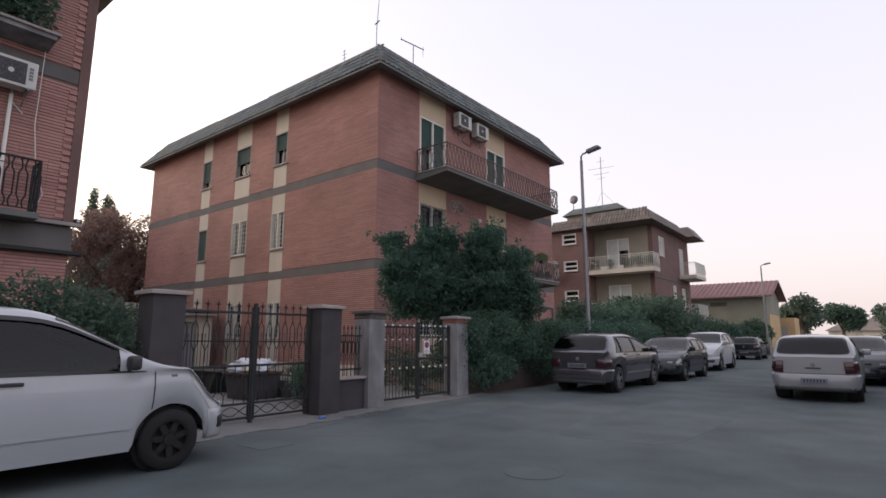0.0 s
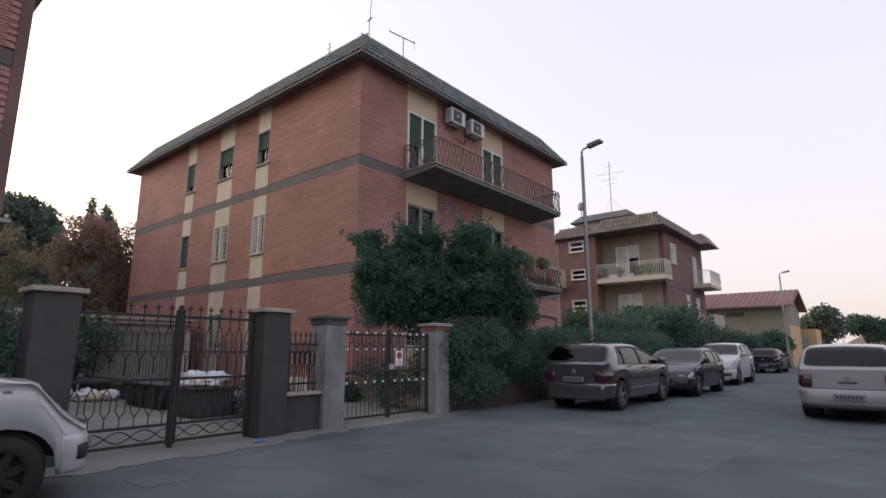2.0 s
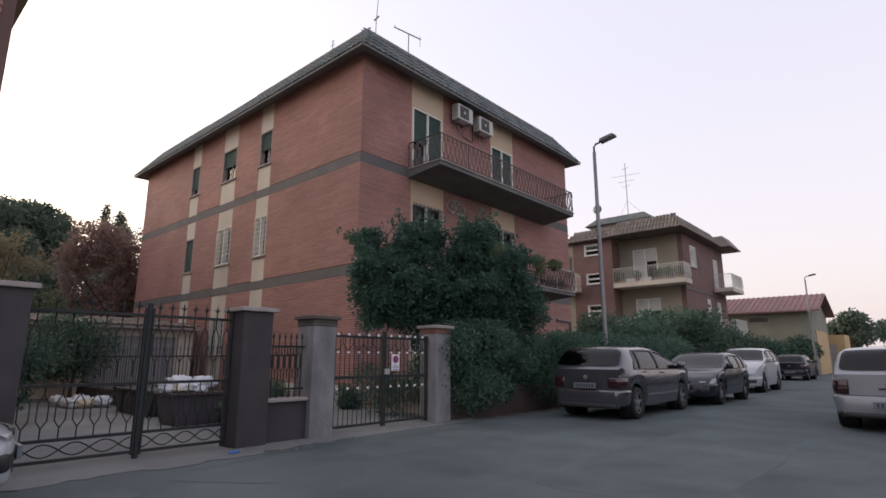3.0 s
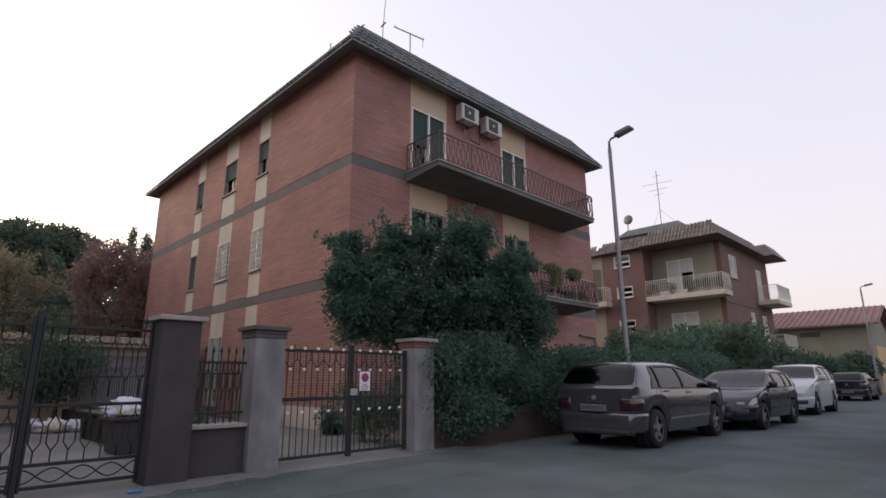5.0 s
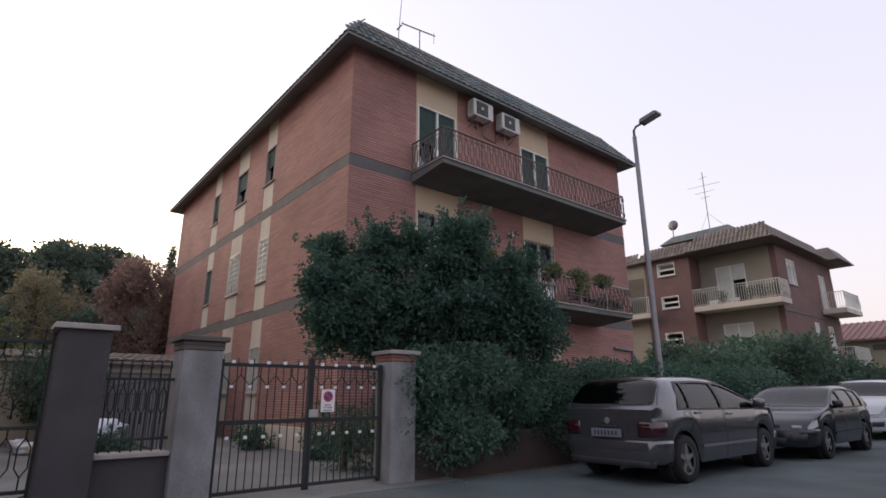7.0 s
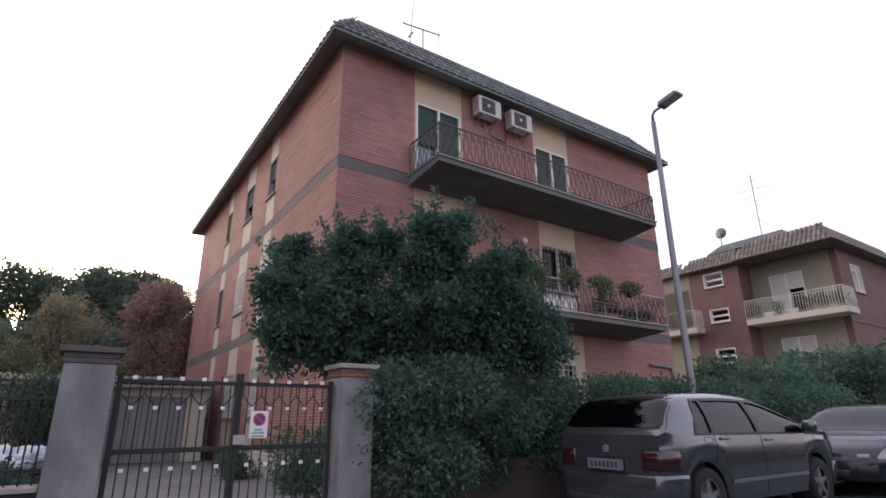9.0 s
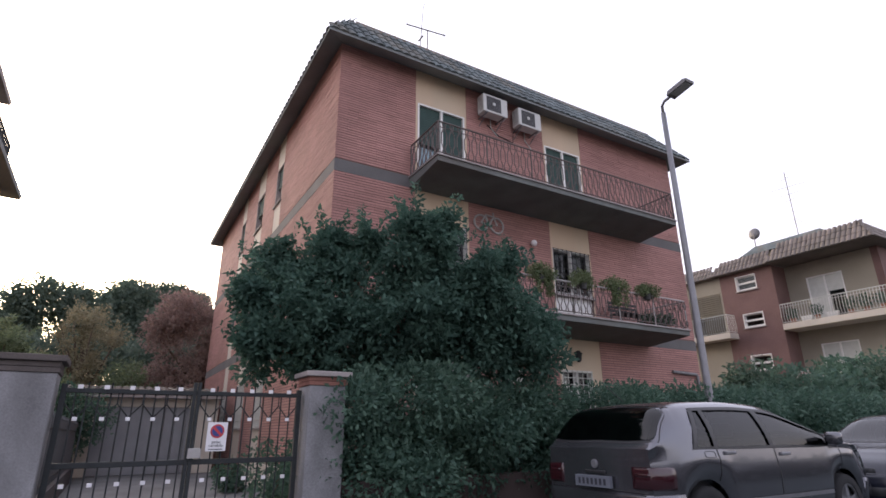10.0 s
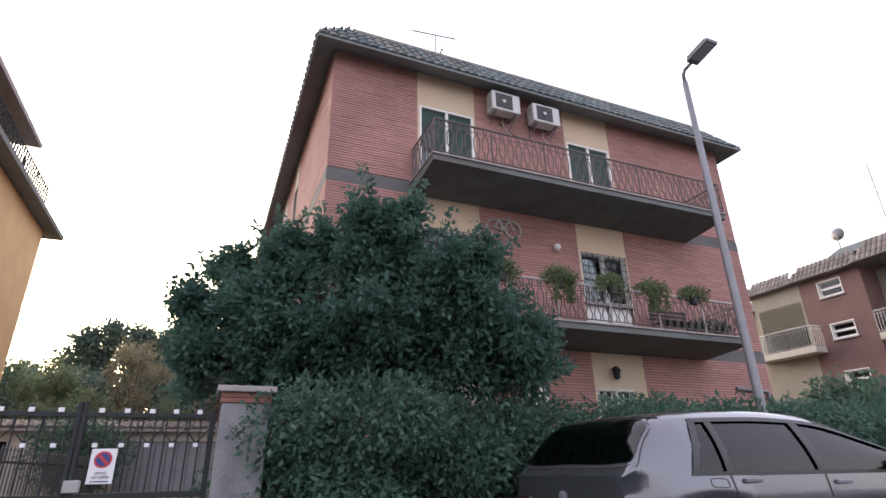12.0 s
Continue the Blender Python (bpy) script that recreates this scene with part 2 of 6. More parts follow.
# ---- mesh tools ----
class Build:
    """Collects faces and links them as one mesh object."""

    def __init__(self):
        self.v, self.f = [], []

    def add(self, verts, faces):
        k = len(self.v)
        self.v.extend(tuple(p) for p in verts)
        self.f.extend(tuple(i + k for i in face) for face in faces)
        return self

    def box(self, x0, x1, y0, y1, z0, z1):
        x0, x1, y0, y1, z0, z1 = min(x0, x1), max(x0, x1), min(y0, y1), max(y0, y1), min(z0, z1), max(z0, z1)
        return self.add([(x, y, z) for z in (z0, z1) for x, y in ((x0, y0), (x1, y0), (x1, y1), (x0, y1))],
                        [(0, 3, 2, 1), (4, 5, 6, 7), (0, 1, 5, 4), (1, 2, 6, 5), (2, 3, 7, 6), (3, 0, 4, 7)])

    def bevel_box(self, x0, x1, y0, y1, z0, z1, c=0.01):
        """A box with all edges cut back by c."""
        bm = bmesh.new()
        bmesh.ops.create_cube(bm, size=1)
        for p in bm.verts:
            p.co = Vector(((x0 + x1) / 2 + p.co.x * abs(x1 - x0), (y0 + y1) / 2 + p.co.y * abs(y1 - y0), (z0 + z1) / 2 + p.co.z * abs(z1 - z0)))
        bmesh.ops.bevel(bm, geom=bm.edges[:], offset=c, segments=2, affect="EDGES", profile=0.5)
        bm.verts.index_update()
        self.add([p.co for p in bm.verts], [[q.index for q in f.verts] for f in bm.faces])
        bm.free()
        return self

    def tube(self, points, radius, n=8, ends=True):
        """A round bar through points; radius may be one number or one a point."""
        pts = [Vector(p) for p in points]
        rad = radius if isinstance(radius, (list, tuple)) else [radius] * len(pts)
        rings = []
        for i, p in enumerate(pts):
            d = (pts[min(i + 1, len(pts) - 1)] - pts[max(i - 1, 0)]).normalized()
            u = d.cross(Vector((0, 0, 1)) if abs(d.z) < 0.95 else Vector((0, 1, 0))).normalized()
            w = d.cross(u)
            rings.append([p + (u * math.cos(a) + w * math.sin(a)) * rad[i] for a in (2 * math.pi * j / n for j in range(n))])
        verts = [q for r in rings for q in r]
        faces = [(i * n + j, i * n + (j + 1) % n, (i + 1) * n + (j + 1) % n, (i + 1) * n + j) for i in range(len(pts) - 1) for j in range(n)]
        if ends:
            faces += [tuple(range(n))[::-1], tuple((len(pts) - 1) * n + j for j in range(n))]
        return self.add(verts, faces)

    def lathe(self, profile, centre, axis="z", n=24, caps=True):
        """Turns a profile of (radius, height) about an axis through centre."""
        cx, cy, cz = centre
        verts = []
        for r, h in profile:
            for j in range(n):
                a = 2 * math.pi * j / n
                c, s = r * math.cos(a), r * math.sin(a)
                verts.append({"z": (cx + c, cy + s, cz + h), "x": (cx + h, cy + c, cz + s), "y": (cx + s, cy + h, cz + c)}[axis])
        faces = [(i * n + j, i * n + (j + 1) % n, (i + 1) * n + (j + 1) % n, (i + 1) * n + j) for i in range(len(profile) - 1) for j in range(n)]
        if caps:
            faces += [tuple(range(n))[::-1], tuple((len(profile) - 1) * n + j for j in range(n))]
        return self.add(verts, faces)

    def prism(self, outline, axis, a, b):
        """Draws an outline (two coordinates in the plane across axis) out from a to b."""
        def at(p, h):
            return {"x": (h, p[0], p[1]), "y": (p[0], h, p[1]), "z": (p[0], p[1], h)}[axis]
        n = len(outline)
        return self.add([at(p, a) for p in outline] + [at(p, b) for p in outline],
                        [tuple(range(n))[::-1], tuple(range(n, 2 * n))] + [(i, (i + 1) % n, n + (i + 1) % n, n + i) for i in range(n)])

    def mesh(self, name, smooth=False):
        me = bpy.data.meshes.new(name)
        me.from_pydata(self.v, [], self.f)
        if smooth:
            me.polygons.foreach_set("use_smooth", [True] * len(me.polygons))
        me.update()
        bm = bmesh.new()
        bm.from_mesh(me)
        bmesh.ops.recalc_face_normals(bm, faces=bm.faces)
        bm.to_mesh(me)
        bm.free()
        return me


def part(name, build, mat, parent=None, label="", smooth=False):
    """One mesh object, under a thing or a part where one is given."""
    ob = new(name, build.mesh(name, smooth))
    ob.data.materials.append(M[mat])
    if parent is not None:
        ob.parent = parent
    if label:
        ob["label"] = label
    return ob


def thing(name, label, category, group="", kind="", at=(0, 0, 0)):
    ob = tagged(new(name), label, category, group, kind)
    ob.location = at
    return ob


def leaf_cloud(name, centres, radii, count, size, mat, parent=None, seed=1, label="", shell=0.55, droop=0.2):
    """Many small folded leaves spread through a set of ragged lobes."""
    rng = np.random.default_rng(seed)
    c, r = np.array(centres, float), np.array(radii, float)
    if r.ndim == 1:
        r = np.repeat(r[:, None], 3, 1)
    w = r.prod(1) ** 0.67
    k = rng.choice(len(c), count, p=w / w.sum())
    d = rng.normal(size=(count, 3))
    d /= np.linalg.norm(d, axis=1)[:, None]
    rr = shell + (1.12 - shell) * rng.random(count) ** 0.8
    p = c[k] + d * rr[:, None] * r[k]
    p[:, 2] = np.maximum(p[:, 2], 0.05)
    a = d + rng.normal(size=(count, 3)) * 0.9
    a[:, 2] -= droop
    a /= np.linalg.norm(a, axis=1)[:, None]
    b = np.cross(a, rng.normal(size=(count, 3)))
    b /= np.linalg.norm(b, axis=1)[:, None]
    nn = np.cross(a, b)
    s = size * (0.6 + 0.8 * rng.random(count))[:, None]
    v = np.stack([p, p + a * s * 0.5 + b * s * 0.24 + nn * s * 0.07, p + a * s, p + a * s * 0.5 - b * s * 0.24 + nn * s * 0.07], 1).reshape(-1, 3)
    me = bpy.data.meshes.new(name)
    me.vertices.add(4 * count)
    me.vertices.foreach_set("co", v.ravel())
    i = np.arange(count)[:, None] * 4
    tri = np.concatenate([i + [0, 1, 2], i + [0, 2, 3]], 1).ravel()
    me.loops.add(6 * count)
    me.loops.foreach_set("vertex_index", tri.astype(np.int32))
    me.polygons.add(2 * count)
    me.polygons.foreach_set("loop_start", np.arange(2 * count, dtype=np.int32) * 3)
    me.update(calc_edges=True)
    me.validate()
    ob = new(name, me)
    me.materials.append(M[mat])
    if parent is not None:
        ob.parent = parent
    if label:
        ob["label"] = label
    return ob


def cut(spans, lo, hi):
    """What is left of the stretch lo..hi outside the given spans."""
    out, at = [], lo
    for a, b in sorted(spans):
        if b <= at or a >= hi:
            continue
        if a > at:
            out.append((at, a))
        at = max(at, b)
    if at < hi:
        out.append((at, hi))
    return out


def pierced(build, axis, face, depth, u0, u1, z0, z1, openings):
    """A wall slab in the plane axis = face, reaching depth behind it, with openings (u0, u1, z0, z1) through it."""
    us = sorted({u0, u1, *[u for o in openings for u in o[:2] if u0 < u < u1]})
    for a, b in zip(us, us[1:]):
        holes = [(o[2], o[3]) for o in openings if o[0] < (a + b) / 2 < o[1]]
        for za, zb in cut(holes, z0, z1):
            if axis == "x":
                build.box(face, face + depth, a, b, za, zb)
            else:
                build.box(a, b, face, face + depth, za, zb)


def courses(build, axis, face, proud, u0, u1, z0, z1, keepout, pitch=0.066, joint=0.016):
    """Courses of thin facing brick, standing proud of their bed joints, around the keepout areas."""
    z = z0
    rng = random.Random(int(abs(face) * 100))
    while z + pitch <= z1 + 0.001:
        za, zb = z + joint, z + pitch
        spans = [(k[0], k[1]) for k in keepout if k[2] < zb and k[3] > za]
        for a, b in cut(spans, u0, u1):
            at = a
            while at < b - 0.02:
                to = min(b, at + rng.choice((0.25, 0.5, 0.5, 0.75)))
                if b - to < 0.2:
                    to = b
                p = proud * (0.7 + 0.6 * rng.random())
                if axis == "x":
                    build.box(face, face + p, at + 0.0015, to - 0.0015, za, zb)
                else:
                    build.box(at + 0.0015, to - 0.0015, face, face - p, za, zb)
                at = to
        z += pitch


# ---- ground ----
g = Build()
g.add([(-900, -900, -0.03), (900, -900, -0.03), (900, 900, -0.03), (-900, 900, -0.03)], [(0, 1, 2, 3)])
tagged(part("ground", g, "earth"), "dry brown earth around the street", "ground", kind="structure")
g = Build()
g.box(-7.05, 4.2, -60, 120, -0.3, 0.0)
tagged(part("road", g, "asphalt"), "worn dark grey asphalt street", "road", kind="structure")
g = Build()
g.box(-30, -7.05, 2.2, 10.3, -0.3, 0.008)
tagged(part("courtyard", g, "concrete"), "pale cracked concrete courtyard behind the gates", "pavement", kind="structure")

# ---- main apartment building ----
FX, SY, BX, EY = -11.75, 10.8, -28.3, 22.98
COLS_S = [(-17.5, -16.68), (-20.32, -19.2), (-23.12, -22.36)]
COLS_F = [(12.86, 14.42), (17.15, 18.67)]
BANDS = [(3.5, 3.8), (6.8, 7.1)]
TOP = 10.32
house = thing("apartment_building", "three-storey red brick apartment building with balconies and a tiled mansard roof", "building")
win_s = [(a, b, z0, z1) for a, b in COLS_S for z0, z1 in ((1.3, 2.66), (4.66, 6.1), (8.0, 9.3))]
win_f = [(12.92, 14.36, 7.1, 9.3), (17.2, 18.62, 7.1, 9.26), (12.92, 14.36, 4.9, 6.05), (17.2, 18.62, 3.82, 6.02),
         (17.2, 18.3, 1.4, 2.66), (12.92, 14.36, 1.4, 2.66)]
w = Build()
pierced(w, "y", SY, 0.3, BX, FX, -0.3, TOP, win_s)
part("wall_side", w, "mortar", house)
w = Build()
pierced(w, "x", FX, -0.3, SY + 0.3, EY, -0.3, TOP, win_f)
part("wall_street", w, "mortar", house)
w = Build()
w.box(BX, BX + 0.3, SY + 0.3, EY, -0.3, TOP)
w.box(BX + 0.3, FX - 0.3, EY - 0.3, EY, -0.3, TOP)
part("wall_back", w, "brick_far", house)
# unseen floors and cross walls, added to keep the windows dark
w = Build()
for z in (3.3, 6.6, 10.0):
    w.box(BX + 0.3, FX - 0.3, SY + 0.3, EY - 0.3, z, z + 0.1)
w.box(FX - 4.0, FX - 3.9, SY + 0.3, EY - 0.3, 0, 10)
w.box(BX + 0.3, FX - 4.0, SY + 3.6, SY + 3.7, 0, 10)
part("hidden_interior", w, "inner_shade", house)

keep_s = [(a, b, -1, 11) for a, b in COLS_S] + [(BX - 1, FX + 1, a, b) for a, b in BANDS]
keep_f = [(a, b, -1, 11) for a, b in COLS_F] + [(SY - 1, EY + 1, a, b) for a, b in BANDS]
w = Build()
courses(w, "y", SY, 0.016, BX, FX + 0.016, 0.0, TOP, keep_s)
part("brick_facing", w, "brick", house)["kind"] = "stuff"
w = Build()
courses(w, "x", FX, 0.016, SY, EY, 0.0, TOP, keep_f)
part("brick_facing", w, "brick", house)["kind"] = "stuff"
for a, b in BANDS:
    w = Build()
    w.box(BX, FX + 0.022, SY - 0.022, SY, a, b)
    w.box(FX, FX + 0.022, SY, EY, a, b)
    part("concrete_band", w, "band", house)
for cols, axis in ((COLS_S, "y"), (COLS_F, "x")):
    for a, b in cols:
        for lo, hi in cut(BANDS + [(o[2], o[3]) for o in (win_s if axis == "y" else win_f) if o[0] < (a + b) / 2 < o[1]], 0.3, TOP):
            w = Build()
            if axis == "y":
                w.box(a, b, SY, SY - 0.008, lo, hi)
            else:
                w.box(FX, FX + 0.008, a, b, lo, hi)
            part("plaster_panel", w, "panel_grey" if axis == "y" else "panel", house)
        for o in win_f if axis == "x" else ():
            if o[0] < (a + b) / 2 < o[1]:
                for u, v in ((a, o[0]), (o[1], b)):
                    w = Build()
                    w.box(FX, FX + 0.008, u, v, o[2], o[3])
                    part("plaster_reveal", w, "panel", house)


def window(parent, axis, face, inward, u0, u1, z0, z1, leaves=2, shut=0.0, shutter="shutter", bars=False, door=False, reflected_sky=False, frame_mat="white_paint"):
    """A casement set back in its opening: frame, leaves, panes, an outer roller shutter and, where there are some, bars."""
    win = new("balcony_door" if door else "window")
    win.parent = parent

    def bx(b, ua, ub, d0, d1, za, zb):
        if axis == "x":
            b.box(face + inward * d0, face + inward * d1, ua, ub, za, zb)
        else:
            b.box(ua, ub, face + inward * d0, face + inward * d1, za, zb)
    b = Build()
    t = 0.048
    bx(b, u0, u0 + t, -0.014, 0.2, z0, z1)
    bx(b, u1 - t, u1, -0.014, 0.2, z0, z1)
    bx(b, u0 + t, u1 - t, -0.014, 0.2, z1 - t, z1)
    bx(b, u0 + t, u1 - t, -0.014, 0.2, z0, z0 + (0.04 if door else t))
    if leaves == 2 and frame_mat == "white_paint":
        bx(b, (u0 + u1) / 2 - 0.032, (u0 + u1) / 2 + 0.032, -0.012, 0.12, z0, z1 - t)
    part("window_frame", b, frame_mat, win)
    step = (u1 - u0 - 2 * t) / leaves
    for i in range(leaves):
        a, c = u0 + t + i * step, u0 + t + (i + 1) * step
        b = Build()
        for s in ((a, a + 0.05, z0 + t, z1 - t), (c - 0.05, c, z0 + t, z1 - t), (a + 0.05, c - 0.05, z0 + t, z0 + t + 0.07), (a + 0.05, c - 0.05, z1 - t - 0.05, z1 - t)):
            bx(b, s[0], s[1], 0.12, 0.16, s[2], s[3])
        # behind bars the casement's dark colour stands in for the unlit room
        part("casement", b, "dark_plastic" if bars else frame_mat, win)
        b = Build()
        bx(b, a + 0.05, c - 0.05, 0.135, 0.141, z0 + t + 0.07, z1 - t - 0.05)
        part("pane", b, "glass", win)
        drop = shut[i] if isinstance(shut, (list, tuple)) else shut
        if drop:
            b = Build()
            zz = z1 - t
            while zz > z1 - t - drop * (z1 - z0 - 2 * t):
                bx(b, a + 0.005, c - 0.005, 0.05, 0.065, zz - 0.042, zz)
                bx(b, a + 0.005, c - 0.005, 0.055, 0.06, zz - 0.05, zz - 0.042)
                zz -= 0.05
            part("roller_shutter", b, shutter, win)
    # pleated blue sheet behind the first leaf stands in for reflected sky
    if reflected_sky:
        b = Build()
        wide = (u1 - u0 - 2 * t) / leaves / 9
        for i in range(9):
            a = u0 + t + wide * i
            bx(b, a, a + wide - 0.003, 0.19 + 0.03 * (i % 2), 0.22 + 0.03 * (i % 2), z0 + t, z1 - t)
        part("reflected_sky", b, reflected_sky, win, "pale blue pleated sheet standing in for sky reflected in the pane")
    if bars:
        b = Build()
        n = max(2, round((u1 - u0) / 0.17))
        for i in range(n + 1):
            u = u0 + 0.03 + (u1 - u0 - 0.06) * i / n
            bx(b, u - 0.007, u + 0.007, -0.035, -0.017, z0, z1)
        n = max(3, round((z1 - z0) / 0.19))
        for i in range(n + 1):
            z = z0 + 0.02 + (z1 - z0 - 0.04) * i / n
            bx(b, u0, u1, -0.04, -0.03, z - 0.007, z + 0.007)
        part("window_grille", b, bars, win)
    b = Build()
    if not door:
        bx(b, u0 - 0.05, u1 + 0.05, -0.07, 0.1, z0 - 0.045, z0 - 0.002)
        part("window_sill", b, "cap", win)
    return win


b = Build()
b.bevel_box(-17.2, FX - 0.4, SY - 0.04, SY - 0.004, -0.1, 0.47, 0.008)
part("plinth", b, "cream", house)
# unseen sheets added to stop sky showing through from window to window
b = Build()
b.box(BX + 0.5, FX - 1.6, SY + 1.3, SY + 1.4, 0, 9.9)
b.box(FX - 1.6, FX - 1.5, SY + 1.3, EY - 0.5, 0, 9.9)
part("sight_block", b, "inner_shade", house)
for i, (a, b) in enumerate(COLS_S):
    window(house, "y", SY, 1, a, b, 8.0, 9.3, 2, (0.5, 0.5, 0.75)[i], "shutter", frame_mat="cap")
    window(house, "y", SY, 1, a, b, 4.66, 6.1, 2, (0, 0, 0.95)[i], "shutter_grey" if i < 2 else "shutter", bars="white_iron" if i < 2 else False,
           frame_mat="white_paint" if i < 2 else "cap")
    window(house, "y", SY, 1, a, b, 1.3, 2.66, 2, 0, "shutter_grey", bars="white_iron")
# lowered shutters on right leaf, then left leaf, stand in for dark glass
window(house, "x", FX, -1, *win_f[0], 2, (0.5, 0.97), "shutter", door=True, reflected_sky="reflected_sky")
window(house, "x", FX, -1, *win_f[1], 2, (0.9, 0.97), "shutter", door=True)
window(house, "x", FX, -1, *win_f[2], 2, 0, "shutter_grey", bars="iron_black")
window(house, "x", FX, -1, win_f[3][0], win_f[3][1], 4.7, 6.02, 2, 0.0, "shutter_grey", bars="iron_black")
for a, b in ((17.2, 17.88), (17.94, 18.62)):
    w = Build()
    w.bevel_box(FX - 0.12, FX - 0.06, a, b, 3.82, 4.65, 0.01)
    part("door_panel", w, "white_paint", house)
window(house, "x", FX, -1, *win_f[4], 2, 0.0, "shutter_grey", bars="white_iron")
window(house, "x", FX, -1, *win_f[5], 2, 0.6, "shutter_grey", bars="white_iron")

# roof: soffit, tiled skirt, flat top with flashing
OX, OY, OBX, OEY = -11.2, 10.3, -28.85, 23.5
UX, UY, UBX, UEY, UZ = -12.12, 11.2, -27.9, 22.6, 11.36
EZ = 10.14
w = Build()
ring = [(OX, OY, EZ - 0.03), (OX, OEY, EZ - 0.03), (OBX, OEY, EZ - 0.03), (OBX, OY, EZ - 0.03), (FX - 0.1, SY + 0.1, TOP), (FX - 0.1, EY - 0.1, TOP), (BX + 0.1, EY - 0.1, TOP), (BX + 0.1, SY + 0.1, TOP)]
w.add(ring + [(x, y, z + 0.02) for x, y, z in ring], [f for i in range(4) for f in ((i, (i + 1) % 4, 4 + (i + 1) % 4, 4 + i), (8 + i, 12 + i, 12 + (i + 1) % 4, 8 + (i + 1) % 4), (i, 8 + i, 8 + (i + 1) % 4, (i + 1) % 4), (4 + i, 4 + (i + 1) % 4, 12 + (i + 1) % 4, 12 + i))])
part("soffit", w, "soffit", house)
w = Build()
lo, hi = [(OX, OY), (OX, OEY), (OBX, OEY), (OBX, OY)], [(UX, UY), (UX, UEY), (UBX, UEY), (UBX, UY)]
w.add([(x, y, EZ - 0.01) for x, y in lo] + [(x, y, UZ) for x, y in hi], [(0, 1, 5, 4), (1, 2, 6, 5), (2, 3, 7, 6), (3, 0, 4, 7), (4, 5, 6, 7)])
part("roof", w, "tile", house)
for a, b, c, d in ((UX - 0.05, -18.76, UY - 0.03, UY + 0.05), (-22.86, -28.0, UY - 0.03, UY + 0.05), (UX - 0.05, UX + 0.03, UY + 0.05, UEY + 0.1)):
    w = Build()
    w.bevel_box(min(a, b), max(a, b), c, d, UZ - 0.06, UZ + 0.09, 0.01)
    part("roof_flashing", w, "flashing", house)
w = Build()
w.box(OX - 0.02, OX + 0.015, OY, OEY, EZ - 0.05, EZ + 0.01)
w.box(OBX, OX, OY - 0.015, OY + 0.02, EZ - 0.05, EZ + 0.01)
part("eave_board", w, "soffit", house)


def tile_mesh(length, width):
    """A barrel tile that lies along +y, rising outwards along z."""
    b = Build()
    n = 5
    v = []
    for y, k in ((0, 1.0), (length, 0.86)):
        for j in range(n + 1):
            a = math.pi * j / n
            v.append((math.cos(a) * width / 2 * k, y, math.sin(a) * width * 0.24 * k + (0.012 if y == 0 else 0)))
    b.add(v, [(j, j + 1, n + 2 + j, n + 1 + j) for j in range(n)] + [tuple(range(n + 1))])
    return b.mesh("tile", smooth=False)


def skirt_tiles(parent, a, b, up_a, up_b, pitch, rows, mat, limit):
    """Rows of barrel tiles over the slope between the eave a-b and the upper edge up_a-up_b."""
    a, b, up_a, up_b = (Vector(p) for p in (a, b, up_a, up_b))
    along = (b - a).normalized()
    mid_lo, mid_hi = a, a + along * (up_a - a).dot(along)
    slope = up_a - mid_hi
    run = slope.length
    s = slope.normalized()
    nrm = along.cross(s)
    if nrm.z < 0:
        nrm = -nrm
    me = tile_mesh(run / rows * 1.1, pitch * 0.98)
    me.materials.append(M[mat])
    m3 = Matrix((s.cross(nrm), s, nrm)).transposed().to_4x4()
    total = (b - a).length
    n = int(total / pitch)
    made = 0
    rest_v, rest_f = [], []
    c0 = [p.co.copy() for p in me.vertices]
    f0 = [tuple(p.vertices) for p in me.polygons]
    la, lb = (up_a - a).dot(along), (b - up_b).dot(along)
    for i in range(n):
        u = (i + 0.5) * total / n
        for r in range(rows):
            k = r / rows
            if u < la * k - 0.02 or total - u < lb * k - 0.02:
                continue
            p = a + along * u + slope * k + nrm * 0.012
            m = Matrix.Translation(p) @ m3 @ Matrix.Rotation(random.uniform(-0.03, 0.03), 4, "Z")
            if made < limit:
                ob = new("tile", me)
                ob.parent = parent
                ob.matrix_basis = m
                made += 1
            else:
                q = len(rest_v)
                rest_v.extend(m @ c for c in c0)
                rest_f.extend(tuple(j + q for j in f) for f in f0)
    if rest_v:
        part("roof_tiles", Build().add(rest_v, rest_f), mat, parent)["kind"] = "stuff"


